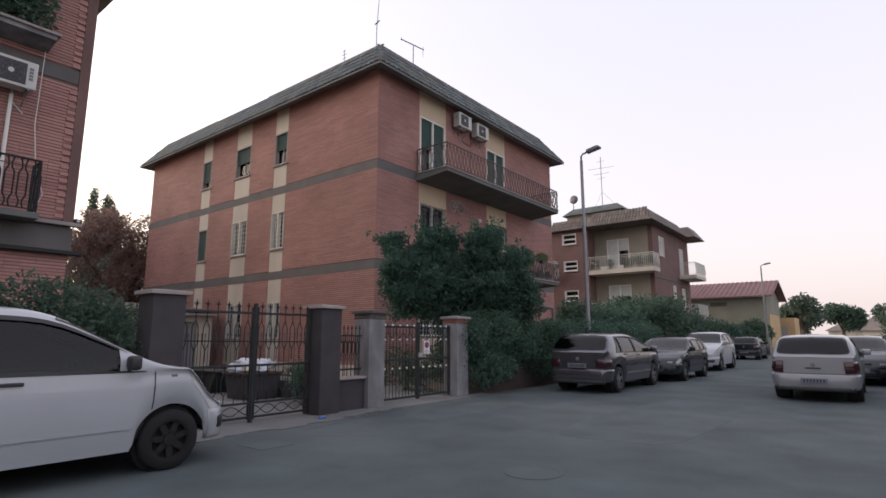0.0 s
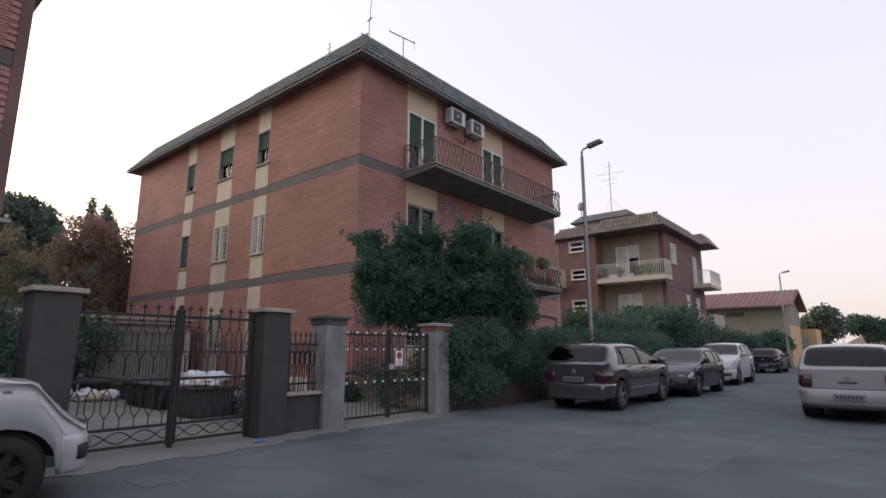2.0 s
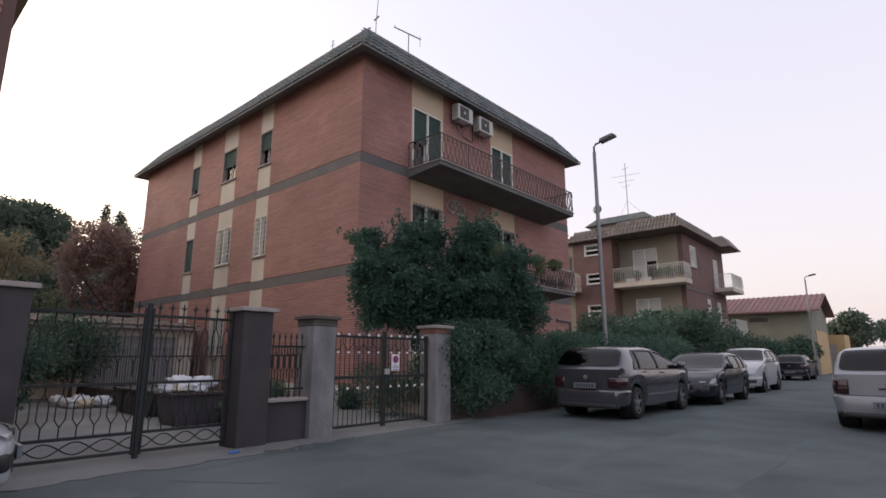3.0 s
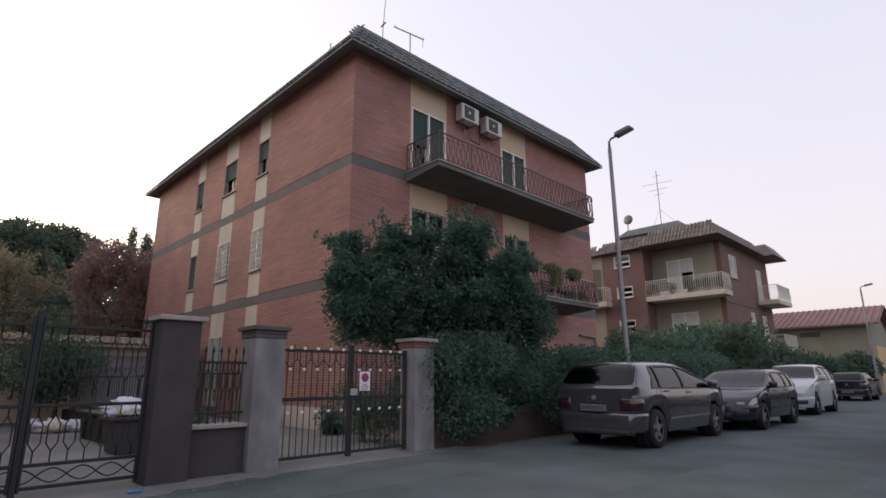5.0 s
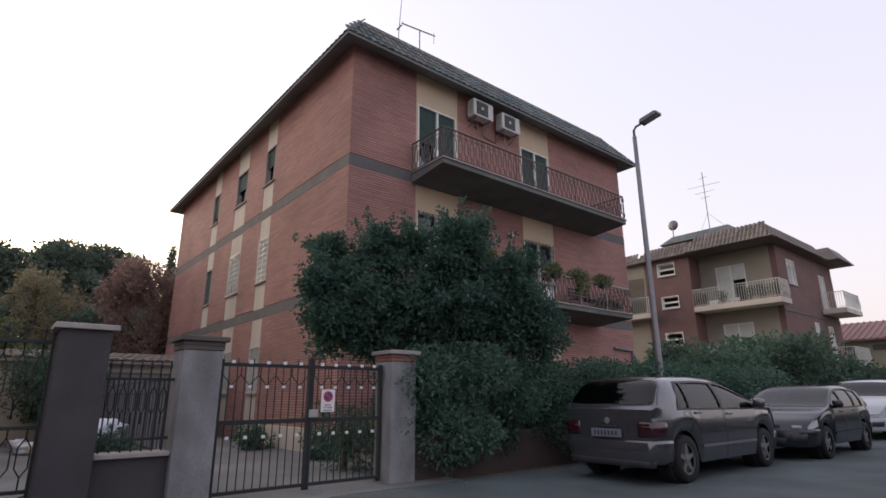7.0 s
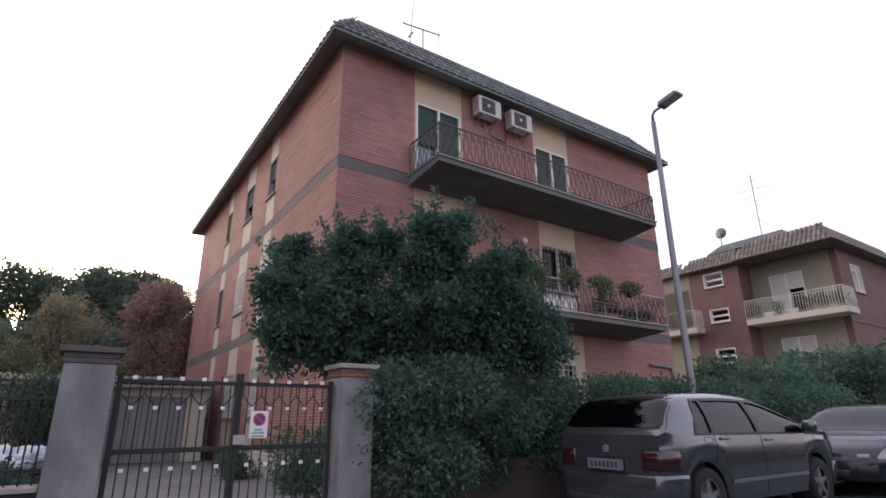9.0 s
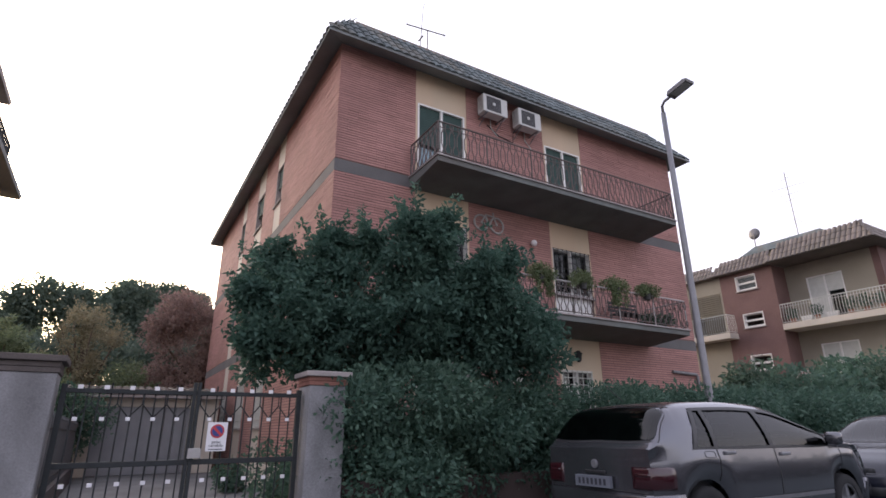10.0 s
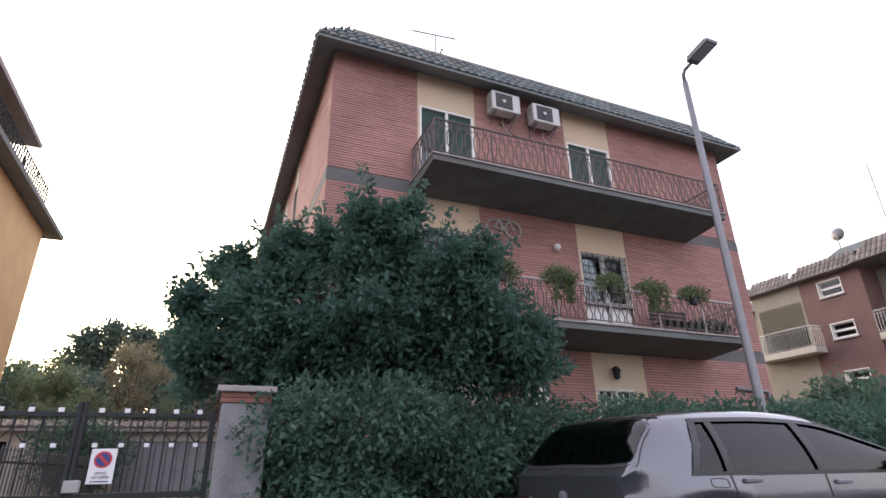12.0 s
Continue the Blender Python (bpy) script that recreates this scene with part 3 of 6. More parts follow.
def railing(parent, pts, z0, z1, mat, spacing=0.105, posts=6, arch=True, rail_mat=None, singly=False):
    """A balcony railing along the points: rails, posts and bars that bow into pointed loops at top and bottom."""
    for k, (p, q) in enumerate(zip(pts, pts[1:])):
        p, q = Vector((*p, 0)), Vector((*q, 0))
        d = (q - p).normalized()
        n = max(2, round((q - p).length / spacing))
        for z, r in ((z1, 0.022), (z0 + 0.06, 0.013), (z1 - 0.14, 0.009)):
            b = Build()
            b.tube([p + Vector((0, 0, z)), q + Vector((0, 0, z))], r, 6)
            part("rail", b, rail_mat if rail_mat and z == z1 else mat, parent)
        b = Build()
        for i in range(n + 1):
            if singly and i:
                part("baluster", b, mat, parent)
                b = Build()
            m = p + (q - p) * i / n
            up = Vector((0, 0, 1))
            if not arch:
                b.tube([m + up * (z0 + 0.05), m + d.cross(up) * 0.05 + up * (z0 + 0.3), m + up * z1], 0.012, 4, False)
                continue
            h = d * spacing * 0.5
            s = 1 if i % 2 else -1
            b.tube([m + up * (z0 + 0.05), m + h * 0.5 * s + up * (z0 + 0.13), m + h * 0.5 * s + up * (z0 + 0.2), m - h * 0.35 * s + up * (z0 + 0.3),
                    m - h * 0.35 * s + up * (z1 - 0.3), m + h * 0.5 * s + up * (z1 - 0.2), m + h * 0.5 * s + up * (z1 - 0.12), m + up * z1], 0.015, 4, False)
        last = part("baluster" if singly else "baluster_row", b, mat, parent)
        if not singly:
            last["kind"] = "stuff"
        if posts:
            count = max(1, round((q - p).length / 1.35))
            for i in range(count + 1):
                if k and i == 0:
                    continue
                m = p + (q - p) * i / count
                b = Build()
                b.tube([m + Vector((0, 0, z0)), m + Vector((0, 0, z1))], 0.017, 6)
                part("post", b, rail_mat or mat, parent)


def balcony(parent, y0, y1, z, x_out, rail_top, mat):
    bal = new("balcony")
    bal.parent = parent
    b = Build()
    b.prism([(FX + 0.03, z - 0.30), (x_out - 0.02, z - 0.17), (x_out - 0.02, z - 0.045), (FX + 0.03, z - 0.045)], "y", y0, y1)
    part("slab", b, "slab", bal)
    b = Build()
    b.bevel_box(FX + 0.03, x_out + 0.015, y0 - 0.03, y1 + 0.03, z - 0.043, z, 0.008)
    part("edge_coping", b, "cap", bal)
    railing(bal, [(FX + 0.06, y0 + 0.03), (x_out - 0.04, y0 + 0.03), (x_out - 0.04, y1 - 0.03), (FX + 0.06, y1 - 0.03)], z, rail_top, mat, singly=True, rail_mat="iron_pale" if z < 5 else None)
    return bal


balcony(house, 12.69, 20.91, 7.08, -10.32, 7.93, "iron_brown")
balcony(house, 12.69, 20.75, 3.78, -10.32, 4.58, "iron_brown")


# ---- on the main building ----
def air_conditioner(label, group, face_x, y, z, width=0.82, height=0.56, depth=0.3, wall=FX):
    """An outdoor unit on two brackets: casing, fan grille, hub, side vents."""
    ac = thing("air_conditioner", label, "air conditioner", group, at=(0, 0, 0))
    x0 = wall + 0.14
    b = Build()
    b.bevel_box(x0, x0 + depth, y, y + width, z, z + height, 0.02)
    part("casing", b, "ac_white", ac)
    cx, cy, cz = x0 + depth, y + width * 0.42, z + height * 0.5
    b = Build()
    b.bevel_box(cx - 0.004, cx + 0.006, cy - 0.24, cy + 0.25, cz - 0.22, cz + 0.22, 0.004)
    part("fan_opening", b, "dark_plastic", ac)
    b = Build()
    for r in (0.08, 0.13, 0.18, 0.215):
        pts = [(cx + 0.014, cy + r * math.cos(a), cz + r * math.sin(a)) for a in (2 * math.pi * i / 20 for i in range(21))]
        b.tube(pts, 0.003, 4, False)
    for i in range(8):
        a = math.pi * i / 4
        b.tube([(cx + 0.014, cy, cz), (cx + 0.014, cy + 0.22 * math.cos(a), cz + 0.22 * math.sin(a))], 0.003, 4, False)
    part("grille", b, "lamp_grey", ac)
    b = Build()
    b.lathe([(0.0, 0), (0.05, 0.0), (0.05, 0.012), (0.0, 0.016)], (cx + 0.012, cy, cz), "x", 14)
    part("hub", b, "ac_white", ac)
    b = Build()
    for i in range(9):
        zz = z + 0.08 + i * (height - 0.16) / 8
        b.box(x0 + 0.05, x0 + depth - 0.05, y - 0.003, y + 0.002, zz - 0.008, zz + 0.008)
    part("side_vent", b, "lamp_grey", ac)
    for yy in (y + 0.12, y + width - 0.12):
        b = Build()
        b.box(wall + 0.012, x0 + depth, yy - 0.015, yy + 0.015, z - 0.03, z - 0.002)
        b.tube([(wall + 0.02, yy, z - 0.25), (x0 + depth - 0.03, yy, z - 0.02)], 0.012, 5)
        part("bracket", b, "steel", ac)
    b = Build()
    b.tube([(wall + 0.05, y + width * 0.6, z + 0.05), (wall + 0.04, y + width * 0.62, z - 0.2), (wall + 0.03, y + width * 0.9, z - 0.4)], 0.014, 6)
    part("hose", b, "ac_white", ac)
    return ac


for yy, zz in ((14.72, 9.42), (15.93, 9.36)):
    air_conditioner("cream air conditioner unit bracketed to the brick wall under the eaves", "air conditioners under the eaves", FX, yy, zz)
b = Build()
b.tube([(FX + 0.03, 15.1, 9.3), (FX + 0.035, 15.5, 9.05), (FX + 0.03, 16.0, 8.98), (FX + 0.03, 16.05, 9.6)], 0.014, 6)
tagged(part("cable", b, "dark_plastic"), "slack dark cable between the two air conditioners", "cable")


def flower_pot(x, y, z, seed, size=0.24, label="green potted plant hung on the balcony railing", hang=True, trail=0):
    pot = thing("potted_plant", label, "plant", "balcony plants")
    b = Build()
    b.lathe([(0.085, 0), (0.12, 0.16), (0.13, 0.17), (0.11, 0.17)], (x, y, z), "z", 14)
    part("pot", b, "dark_plastic" if hang else "terracotta", pot)
    rng = random.Random(seed)
    if not hang:
        cs = [(x + rng.uniform(-0.1, 0.1), y + rng.uniform(-0.2, 0.2), z + 0.22 + rng.uniform(-0.05, 0.1)) for _ in range(5)]
        leaf_cloud("foliage", cs, [size * rng.uniform(0.6, 1) for _ in cs], 520, 0.085, "leaf_oleander", pot, seed, shell=0.2)
        return pot
    cs, rs = [], []
    for k in range(7):
        d = -1 + k / 3
        cs.append((x + rng.uniform(-0.05, 0.08), y + d * size, z + 0.2 + 0.1 * (1 - d * d) + rng.uniform(-0.03, 0.04)))
        rs.append((0.16, 0.15, 0.13 + 0.05 * (1 - abs(d))))
    for k in range(trail):
        yy = y + rng.uniform(-0.7, 0.9) * size
        for j in range(4):
            cs.append((x + 0.1, yy + rng.uniform(-0.04, 0.04), z + 0.1 - 0.11 * j))
            rs.append((0.05, 0.06, 0.09))
    leaf_cloud("foliage", cs, rs, 1500 + 120 * trail, 0.06, "leaf_potted", pot, seed, shell=0.25)
    return pot


for i, yy in enumerate((14.12, 15.45, 16.8, 17.95, 19.15)):
    flower_pot(-10.34, yy, 4.44, 40 + i, (0.3, 0.3, 0.3, 0.32, 0.3)[i], trail=(1, 6, 0, 6, 0)[i])
for i, yy in enumerate((19.6, 20.35)):
    flower_pot(-10.75, yy, 3.78, 60 + i, 0.22, "dark green potted plant on the balcony floor", False)
# low table, bench and a mat on the lower balcony
bench = thing("bench", "dark slatted metal bench on the lower balcony", "bench")
for i in range(5):
    b = Build()
    b.bevel_box(-11.35 + i * 0.09, -11.28 + i * 0.09, 18.8, 20.0, 4.18, 4.2, 0.004)
    part("slat", b, "iron_black", bench)
for i in range(3):
    b = Build()
    b.bevel_box(-11.42, -11.4, 18.8, 20.0, 4.3 + i * 0.11, 4.37 + i * 0.11, 0.004)
    part("back_slat", b, "iron_black", bench)
for yy in (18.86, 19.94):
    b = Build()
    b.tube([(-11.0, yy, 3.78), (-11.0, yy, 4.17), (-11.38, yy, 4.17), (-11.43, yy, 4.62)], 0.016, 6)
    b.tube([(-11.38, yy, 3.78), (-11.38, yy, 4.17)], 0.016, 6)
    part("leg", b, "iron_black", bench)
# ornament shaped like a bicycle, hung on the wall below the upper balcony
bike = thing("bicycle_ornament", "grey metal bicycle ornament hung on the dark brick wall", "ornament")
for yy in (14.78, 15.28):
    b = Build()
    b.tube([(FX + 0.05, yy + 0.21 * math.cos(a), 6.28 + 0.21 * math.sin(a)) for a in (2 * math.pi * i / 24 for i in range(25))], 0.028, 6, False)
    for i in range(6):
        a = math.pi * i / 3
        b.tube([(FX + 0.05, yy, 6.28), (FX + 0.05, yy + 0.2 * math.cos(a), 6.28 + 0.2 * math.sin(a))], 0.004, 4, False)
    part("wheel", b, "iron_pale", bike)
b = Build()
for p, q in (((14.78, 6.28), (14.92, 6.52)), ((14.92, 6.52), (15.18, 6.5)), ((15.18, 6.5), (15.28, 6.28)), ((14.78, 6.28), (15.02, 6.25)), ((15.02, 6.25), (15.18, 6.5)), ((15.02, 6.25), (14.92, 6.52)), ((15.18, 6.5), (15.16, 6.62))):
    b.tube([(FX + 0.06, *p), (FX + 0.06, *q)], 0.022, 5)
part("bicycle_frame", b, "iron_pale", bike)
lampw = thing("wall_lamp", "small white globe lamp on the brick wall of the lower balcony", "lamp")
b = Build()
b.lathe([(0.0, -0.09), (0.06, -0.07), (0.09, 0.0), (0.06, 0.07), (0.0, 0.09)], (FX + 0.13, 16.45, 5.98), "z", 16)
part("globe", b, "sign_white", lampw, smooth=True)
b = Build()
b.tube([(FX + 0.01, 16.45, 5.98), (FX + 0.06, 16.45, 5.98)], 0.03, 10)
part("mount", b, "lamp_grey", lampw)
lantern = thing("wall_lantern", "dark wall lantern above a ground-floor window", "lamp")
b = Build()
b.lathe([(0.03, -0.14), (0.07, -0.1), (0.09, 0.06), (0.11, 0.08), (0.03, 0.16)], (FX + 0.16, 17.7, 3.0), "z", 8)
part("lantern_body", b, "iron_black", lantern)
b = Build()
b.tube([(FX + 0.005, 17.7, 3.12), (FX + 0.16, 17.7, 3.15)], 0.015, 6)
part("arm", b, "iron_black", lantern)
box_w = thing("meter_box", "white meter box on the ground-floor wall", "meter box")
b = Build()
b.bevel_box(FX + 0.012, FX + 0.16, 15.35, 15.8, 2.25, 2.6, 0.01)
part("casing", b, "white_paint", box_w)
b = Build()
b.bevel_box(FX + 0.16, FX + 0.168, 15.39, 15.76, 2.29, 2.56, 0.003)
part("lid", b, "white_iron", box_w)
pipe = Build()
pipe.tube([(FX + 0.07, 22.75, 0), (FX + 0.07, 22.75, 2.7), (FX + 0.07, 22.7, 2.76), (FX + 0.07, 21.6, 2.8)], 0.045, 10)
tagged(part("drainpipe", pipe, "pillar_grey"), "grey drainpipe bent along the brick wall", "pipe")

# aerials on the roof
ant = thing("aerial", "T-shaped television aerial on the flat roof", "antenna")
b = Build()
b.tube([(-13, 13.9, UZ), (-13, 13.9, 13.0)], 0.02, 6)
part("mast", b, "antenna", ant)
b = Build()
b.tube([(-13, 13.17, 12.9), (-13, 14.55, 13.06)], 0.022, 6)
part("boom", b, "antenna", ant)
for yy, h in ((13.2, 0.05), (14.5, 0.22)):
    b = Build()
    b.tube([(-13, yy, 12.95 - h), (-13, yy, 12.95 + h)], 0.009, 5)
    part("element", b, "antenna", ant)
ant = thing("whip_aerial", "thin whip aerial standing on the flat roof", "antenna")
b = Build()
b.tube([(-17.2, 15.9, UZ), (-17.2, 15.9, 16.3), (-17.15, 16.0, 18.2), (-16.9, 16.2, 19.0)], [0.024, 0.02, 0.013, 0.009], 6)
part("mast", b, "antenna", ant)
b = Build()
b.tube([(-17.28, 15.85, 16.5), (-17.1, 15.98, 16.72)], 0.035, 6)
part("coil", b, "antenna", ant)
ant = thing("small_aerial", "small branched aerial on the roof edge", "antenna")
b = Build()
b.tube([(-14.6, 11.7, UZ), (-14.6, 11.7, 12.35)], 0.014, 6)
part("mast", b, "antenna", ant)
for z, r in ((12.3, 0.08), (12.15, 0.14), (12.0, 0.1)):
    b = Build()
    b.tube([(-14.6 - r, 11.7, z), (-14.6 + r, 11.7, z)], 0.01, 5)
    part("element", b, "antenna", ant)

# ---- neighbouring house with the planted balcony ----
LX, LY, LB = -12.6, 2.78, -23.6
left = thing("neighbour_house", "red brick and yellow house with planted balconies and roof terrace", "building")
b = Build()
b.box(LB, LX - 0.3, LY - 0.3, LY, -0.3, 9.25)
part("wall_yellow", b, "yellow_wall", left)
b = Build()
b.box(LX - 0.3, LX, -9, LY, -0.3, 9.25)
part("wall_street", b, "mortar", left)
b = Build()
b.box(LB, LB + 0.3, -9, LY - 0.3, -0.3, 9.1)
b.box(LB + 0.3, LX - 0.3, -9, -8.7, -0.3, 9.1)
part("wall_back", b, "yellow_wall", left)
b = Build()
courses(b, "x", LX, 0.014, -9, LY - 0.01, 0, 9.2, [(-10, 4, 3.1, 3.7), (-10, 4, 6.73, 7.02)], 0.068, 0.016)
part("brick_facing", b, "brick", left)["kind"] = "stuff"
b = Build()
z = 3.78
while z < 9.0:
    if not 6.6 < z < 7.0:
        b.box(LX + 0.002, LX + 0.04, LY - 0.32, LY - 0.17, z, z + 0.075)
    z += 0.15
part("quoin_bricks", b, "brick", left)["kind"] = "stuff"
b = Build()
b.bevel_box(LX + 0.002, LX + 0.045, LY - 0.17, LY + 0.03, 3.72, 9.2, 0.01)
part("corner_pilaster", b, "brick_far", left)
b = Build()
b.box(LX, LX + 0.02, -9, LY - 0.01, 6.73, 7.02)
part("concrete_band", b, "band", left)
b = Build()
b.box(LX, LX + 0.03, -9, LY + 0.03, 3.12, 3.6)
part("concrete_band", b, "band", left)
b = Build()
b.bevel_box(LX + 0.002, LX + 0.16, -9, LY + 0.16, 3.62, 3.7, 0.01)
part("ledge", b, "cap", left)
b = Build()
b.bevel_box(LX + 0.002, LX + 0.2, -9, LY + 0.2, 3.02, 3.1, 0.01)
part("ledge", b, "iron_black", left)
b = Build()
b.prism([(LX + 0.5, 9.28), (LX + 0.52, 9.42), (LX, 9.6), (LX, 9.28)], "y", -9.6, LY + 0.48)
b.prism([(LY + 0.46, 9.28), (LY + 0.48, 9.42), (LY - 0.1, 9.6), (LY - 0.1, 9.28)], "x", LB - 0.75, LX - 0.002)
part("lower_eave", b, "soffit", left)
b = Build()
b.box(LB - 0.7, LX + 0.05, -9, LY - 0.1, 9.26, 9.6)
part("terrace_floor", b, "slab", left)
railing(left, [(-22.2, LY + 0.2), (LX - 0.1, LY + 0.2)], 9.5, 10.35, "iron_black", singly=True)
b = Build()
b.box(-19.4, LX - 1, -8, LY - 0.4, 9.6, 10.75)
part("attic_wall", b, "yellow_wall", left)
b = Build()
b.prism([(-9, 11.0), (LY + 0.4, 10.68), (LY + 0.42, 10.8), (-9, 12.2)], "x", -19.9, LX - 0.2)
part("upper_roof", b, "cap", left)
bal = new("balcony")
bal.parent = left
b = Build()
b.prism([(LX + 0.046, 7.2), (-12.0, 7.27), (-12.0, 7.36), (LX + 0.046, 7.36)], "y", -3, 2.0)
part("slab", b, "pillar_grey", bal)
b = Build()
b.bevel_box(LX + 0.046, -11.95, -3, 2.06, 7.362, 7.42, 0.01)
part("edge_coping", b, "cap", bal)
rng = random.Random(5)
cs = [(-12.1 + rng.uniform(-0.1, 0.1), -2.95 + i * 0.235, zz + rng.uniform(-0.1, 0.1)) for i in range(21) for zz in (7.65, 8.05, 8.45)]
leaf_cloud("hanging_foliage", cs, [(0.2, 0.25, 0.3)] * len(cs), 11000, 0.11, "leaf_hedge", bal, 12, shell=0.2)
bal = new("balcony")
bal.parent = left
b = Build()
b.bevel_box(LX + 0.17, -11.95, -3, 2.05, 3.58, 3.7, 0.01)
part("slab", b, "slab", bal)
railing(bal, [(-12.0, -3), (-12.0, 2.0), (LX + 0.1, 2.0)], 3.7, 4.72, "iron_black", singly=True)
unit = air_conditioner("white air conditioner unit hung beneath the neighbour's balcony", "", LX, 1.06, 6.16, 0.74, 0.56, 0.3, LX)
for k in range(4):
    b = Build()
    b.box(LX + 0.441, LX + 0.444, 1.66, 1.73, 6.33 + 0.07 * k, 6.385 + 0.07 * k)
    part("maker_mark", b, "lamp_grey", unit)
b = Build()
b.tube([(LX + 0.07, 1.5, 3.7), (LX + 0.07, 1.5, 6.1)], 0.035, 8)
tagged(part("condensate_pipe", b, "white_paint"), "white plastic pipe below the air conditioner", "pipe")
b = Build()
b.tube([(LX + 0.09, 1.95, 7.2), (LX + 0.09, 1.93, 5.6), (LX + 0.09, 2.02, 4.8), (LX + 0.09, 2.2, 4.2), (LX + 0.09, 2.1, 3.85), (LX + 0.09, 1.95, 3.7)], 0.008, 5)
tagged(part("hanging_cable", b, "white_paint"), "thin pale cable hanging down the brick corner", "cable")
cam_d = thing("outdoor_floodlight", "small dark floodlight on the corner ledge", "lamp")
b = Build()
b.bevel_box(LX - 0.02, LX + 0.12, LY + 0.02, LY + 0.16, 3.705, 3.8, 0.02)
part("housing", b, "iron_black", cam_d)
b = Build()
b.lathe([(0.035, 0), (0.035, 0.012), (0.0, 0.014)], (LX + 0.115, LY + 0.09, 3.755), "x", 12)
part("lens", b, "lens", cam_d)

# ---- house further along the street ----
far = thing("corner_house", "red and cream house with white balconies further along the street", "building")
VX, VY = -10.86, 35.0
pieces = [(-16.97, -15.87, 8.05, 8.84), (-16.9, -15.83, 6.09, 6.83), (-16.9, -15.83, 3.9, 4.7)]
b = Build()
pierced(b, "y", VY, 0.3, -17.82, -15.0, -0.3, 9.05, pieces)
b.box(-15.3, -15.0, VY + 0.3, VY + 1.2, -0.3, 9.05)
part("wall_wing", b, "brick_far", far)
b = Build()
hole = [(-14.07, -12.48, 6.02, 8.28), (-14.07, -12.48, 2.8, 5.0)]
pierced(b, "y", VY + 1.2, 0.3, -15.0, VX - 0.3, -0.3, 9.05, hole)
part("wall_recess", b, "cream", far)
b = Build()
hole_s = [(37.6, 38.8, 7.03, 8.45), (42.7, 43.7, 6.08, 8.2), (40.5, 41.2, 3.95, 5.15), (42.8, 43.7, 2.9, 5.1)]
pierced(b, "x", VX, -0.3, VY + 1.2, 45.3, -0.3, 9.05, hole_s)
part("wall_street", b, "brick_far", far)
b = Build()
b.box(-24, -20.4, VY + 2.2, VY + 2.5, -0.3, 8.9)
b.box(-24, -23.7, VY + 2.5, 45.3, -0.3, 8.9)
b.box(-23.7, VX - 0.3, 45.0, 45.3, -0.3, 9.05)
part("wall_rear", b, "cream", far)
# unseen floors and a cross wall, added dark behind these windows
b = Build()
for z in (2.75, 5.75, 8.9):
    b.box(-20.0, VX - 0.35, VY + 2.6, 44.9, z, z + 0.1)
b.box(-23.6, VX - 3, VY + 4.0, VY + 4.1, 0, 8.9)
part("hidden_interior", b, "inner_shade", far)
b = Build()
pierced(b, "y", VY + 0.02, 0.28, -20.4, -17.82, -0.3, 9.05, [(-20.2, -17.95, 5.95, 8.2)])
b.box(-20.4, -20.12, VY + 0.3, VY + 2.2, -0.3, 9.05)
b.box(-20.1, -17.9, VY + 1.6, VY + 1.7, 5.7, 9.0)
b.box(-20.1, -17.9, VY + 0.3, VY + 1.6, 5.7, 5.85)
part("wall_loggia", b, "cream", far)
shutter = new("loggia_shutter")
shutter.parent = far
for k in range(10):
    b = Build()
    z = 8.1 - 0.115 * k
    b.add([(-20.19, VY + 0.1, z + 0.09), (-17.96, VY + 0.1, z + 0.09), (-17.96, VY - 0.02, z), (-20.19, VY - 0.02, z), (-20.19, VY + 0.12, z + 0.08), (-17.96, VY + 0.12, z + 0.08), (-17.96, VY, z - 0.012), (-20.19, VY, z - 0.012)],
          [(0, 1, 2, 3), (7, 6, 5, 4), (3, 2, 6, 7), (1, 0, 4, 5), (0, 3, 7, 4), (2, 1, 5, 6)])
    part("slat", b, "cream", shutter)
for o in pieces:
    window(far, "y", VY, 1, *o, 1, 0.0)
    b = Build()
    b.box(o[0] + 0.05, o[1] - 0.05, VY + 0.05, VY + 0.1, (o[2] + o[3]) / 2 - 0.05, (o[2] + o[3]) / 2 + 0.05)
    part("transom", b, "white_paint", far)
for o in hole:
    window(far, "y", VY + 1.2, 1, *o, 2, (0.95, 0.35), "white_iron", door=True)
for i, o in enumerate(hole_s):
    window(far, "x", VX, -1, *o, 2, 0.6 if i else 0.2, "white_iron", door=i in (1, 3))
b = Build()
b.box(VX, VX + 0.03, VY + 1.2, 45.3, 5.45, 5.57)
part("string_course", b, "band", far)


def far_balcony(x0, x1, y0, y1, z, sides):
    bal = new("balcony")
    bal.parent = far
    b = Build()
    b.bevel_box(x0, x1, y0, y1, z - 0.3, z, 0.02)
    part("slab", b, "panel_grey", bal)
    railing(bal, sides, z, z + 0.95, "white_iron", 0.125, posts=0, arch=False, singly=True)


far_balcony(-14.98, -10.45, VY - 0.1, VY + 1.19, 6.0, [(-14.95, VY - 0.05), (-10.5, VY - 0.05), (-10.5, VY + 1.15)])
far_balcony(-14.98, -10.45, VY - 0.1, VY + 1.19, 2.75, [(-14.95, VY - 0.05), (-10.5, VY - 0.05), (-10.5, VY + 1.15)])
far_balcony(VX + 0.04, -9.6, 42.2, 45.2, 6.05, [(VX + 0.1, 42.25), (-9.65, 42.25), (-9.65, 45.15)])
far_balcony(VX + 0.04, -9.6, 42.2, 45.2, 2.85, [(VX + 0.1, 42.25), (-9.65, 42.25), (-9.65, 45.15)])
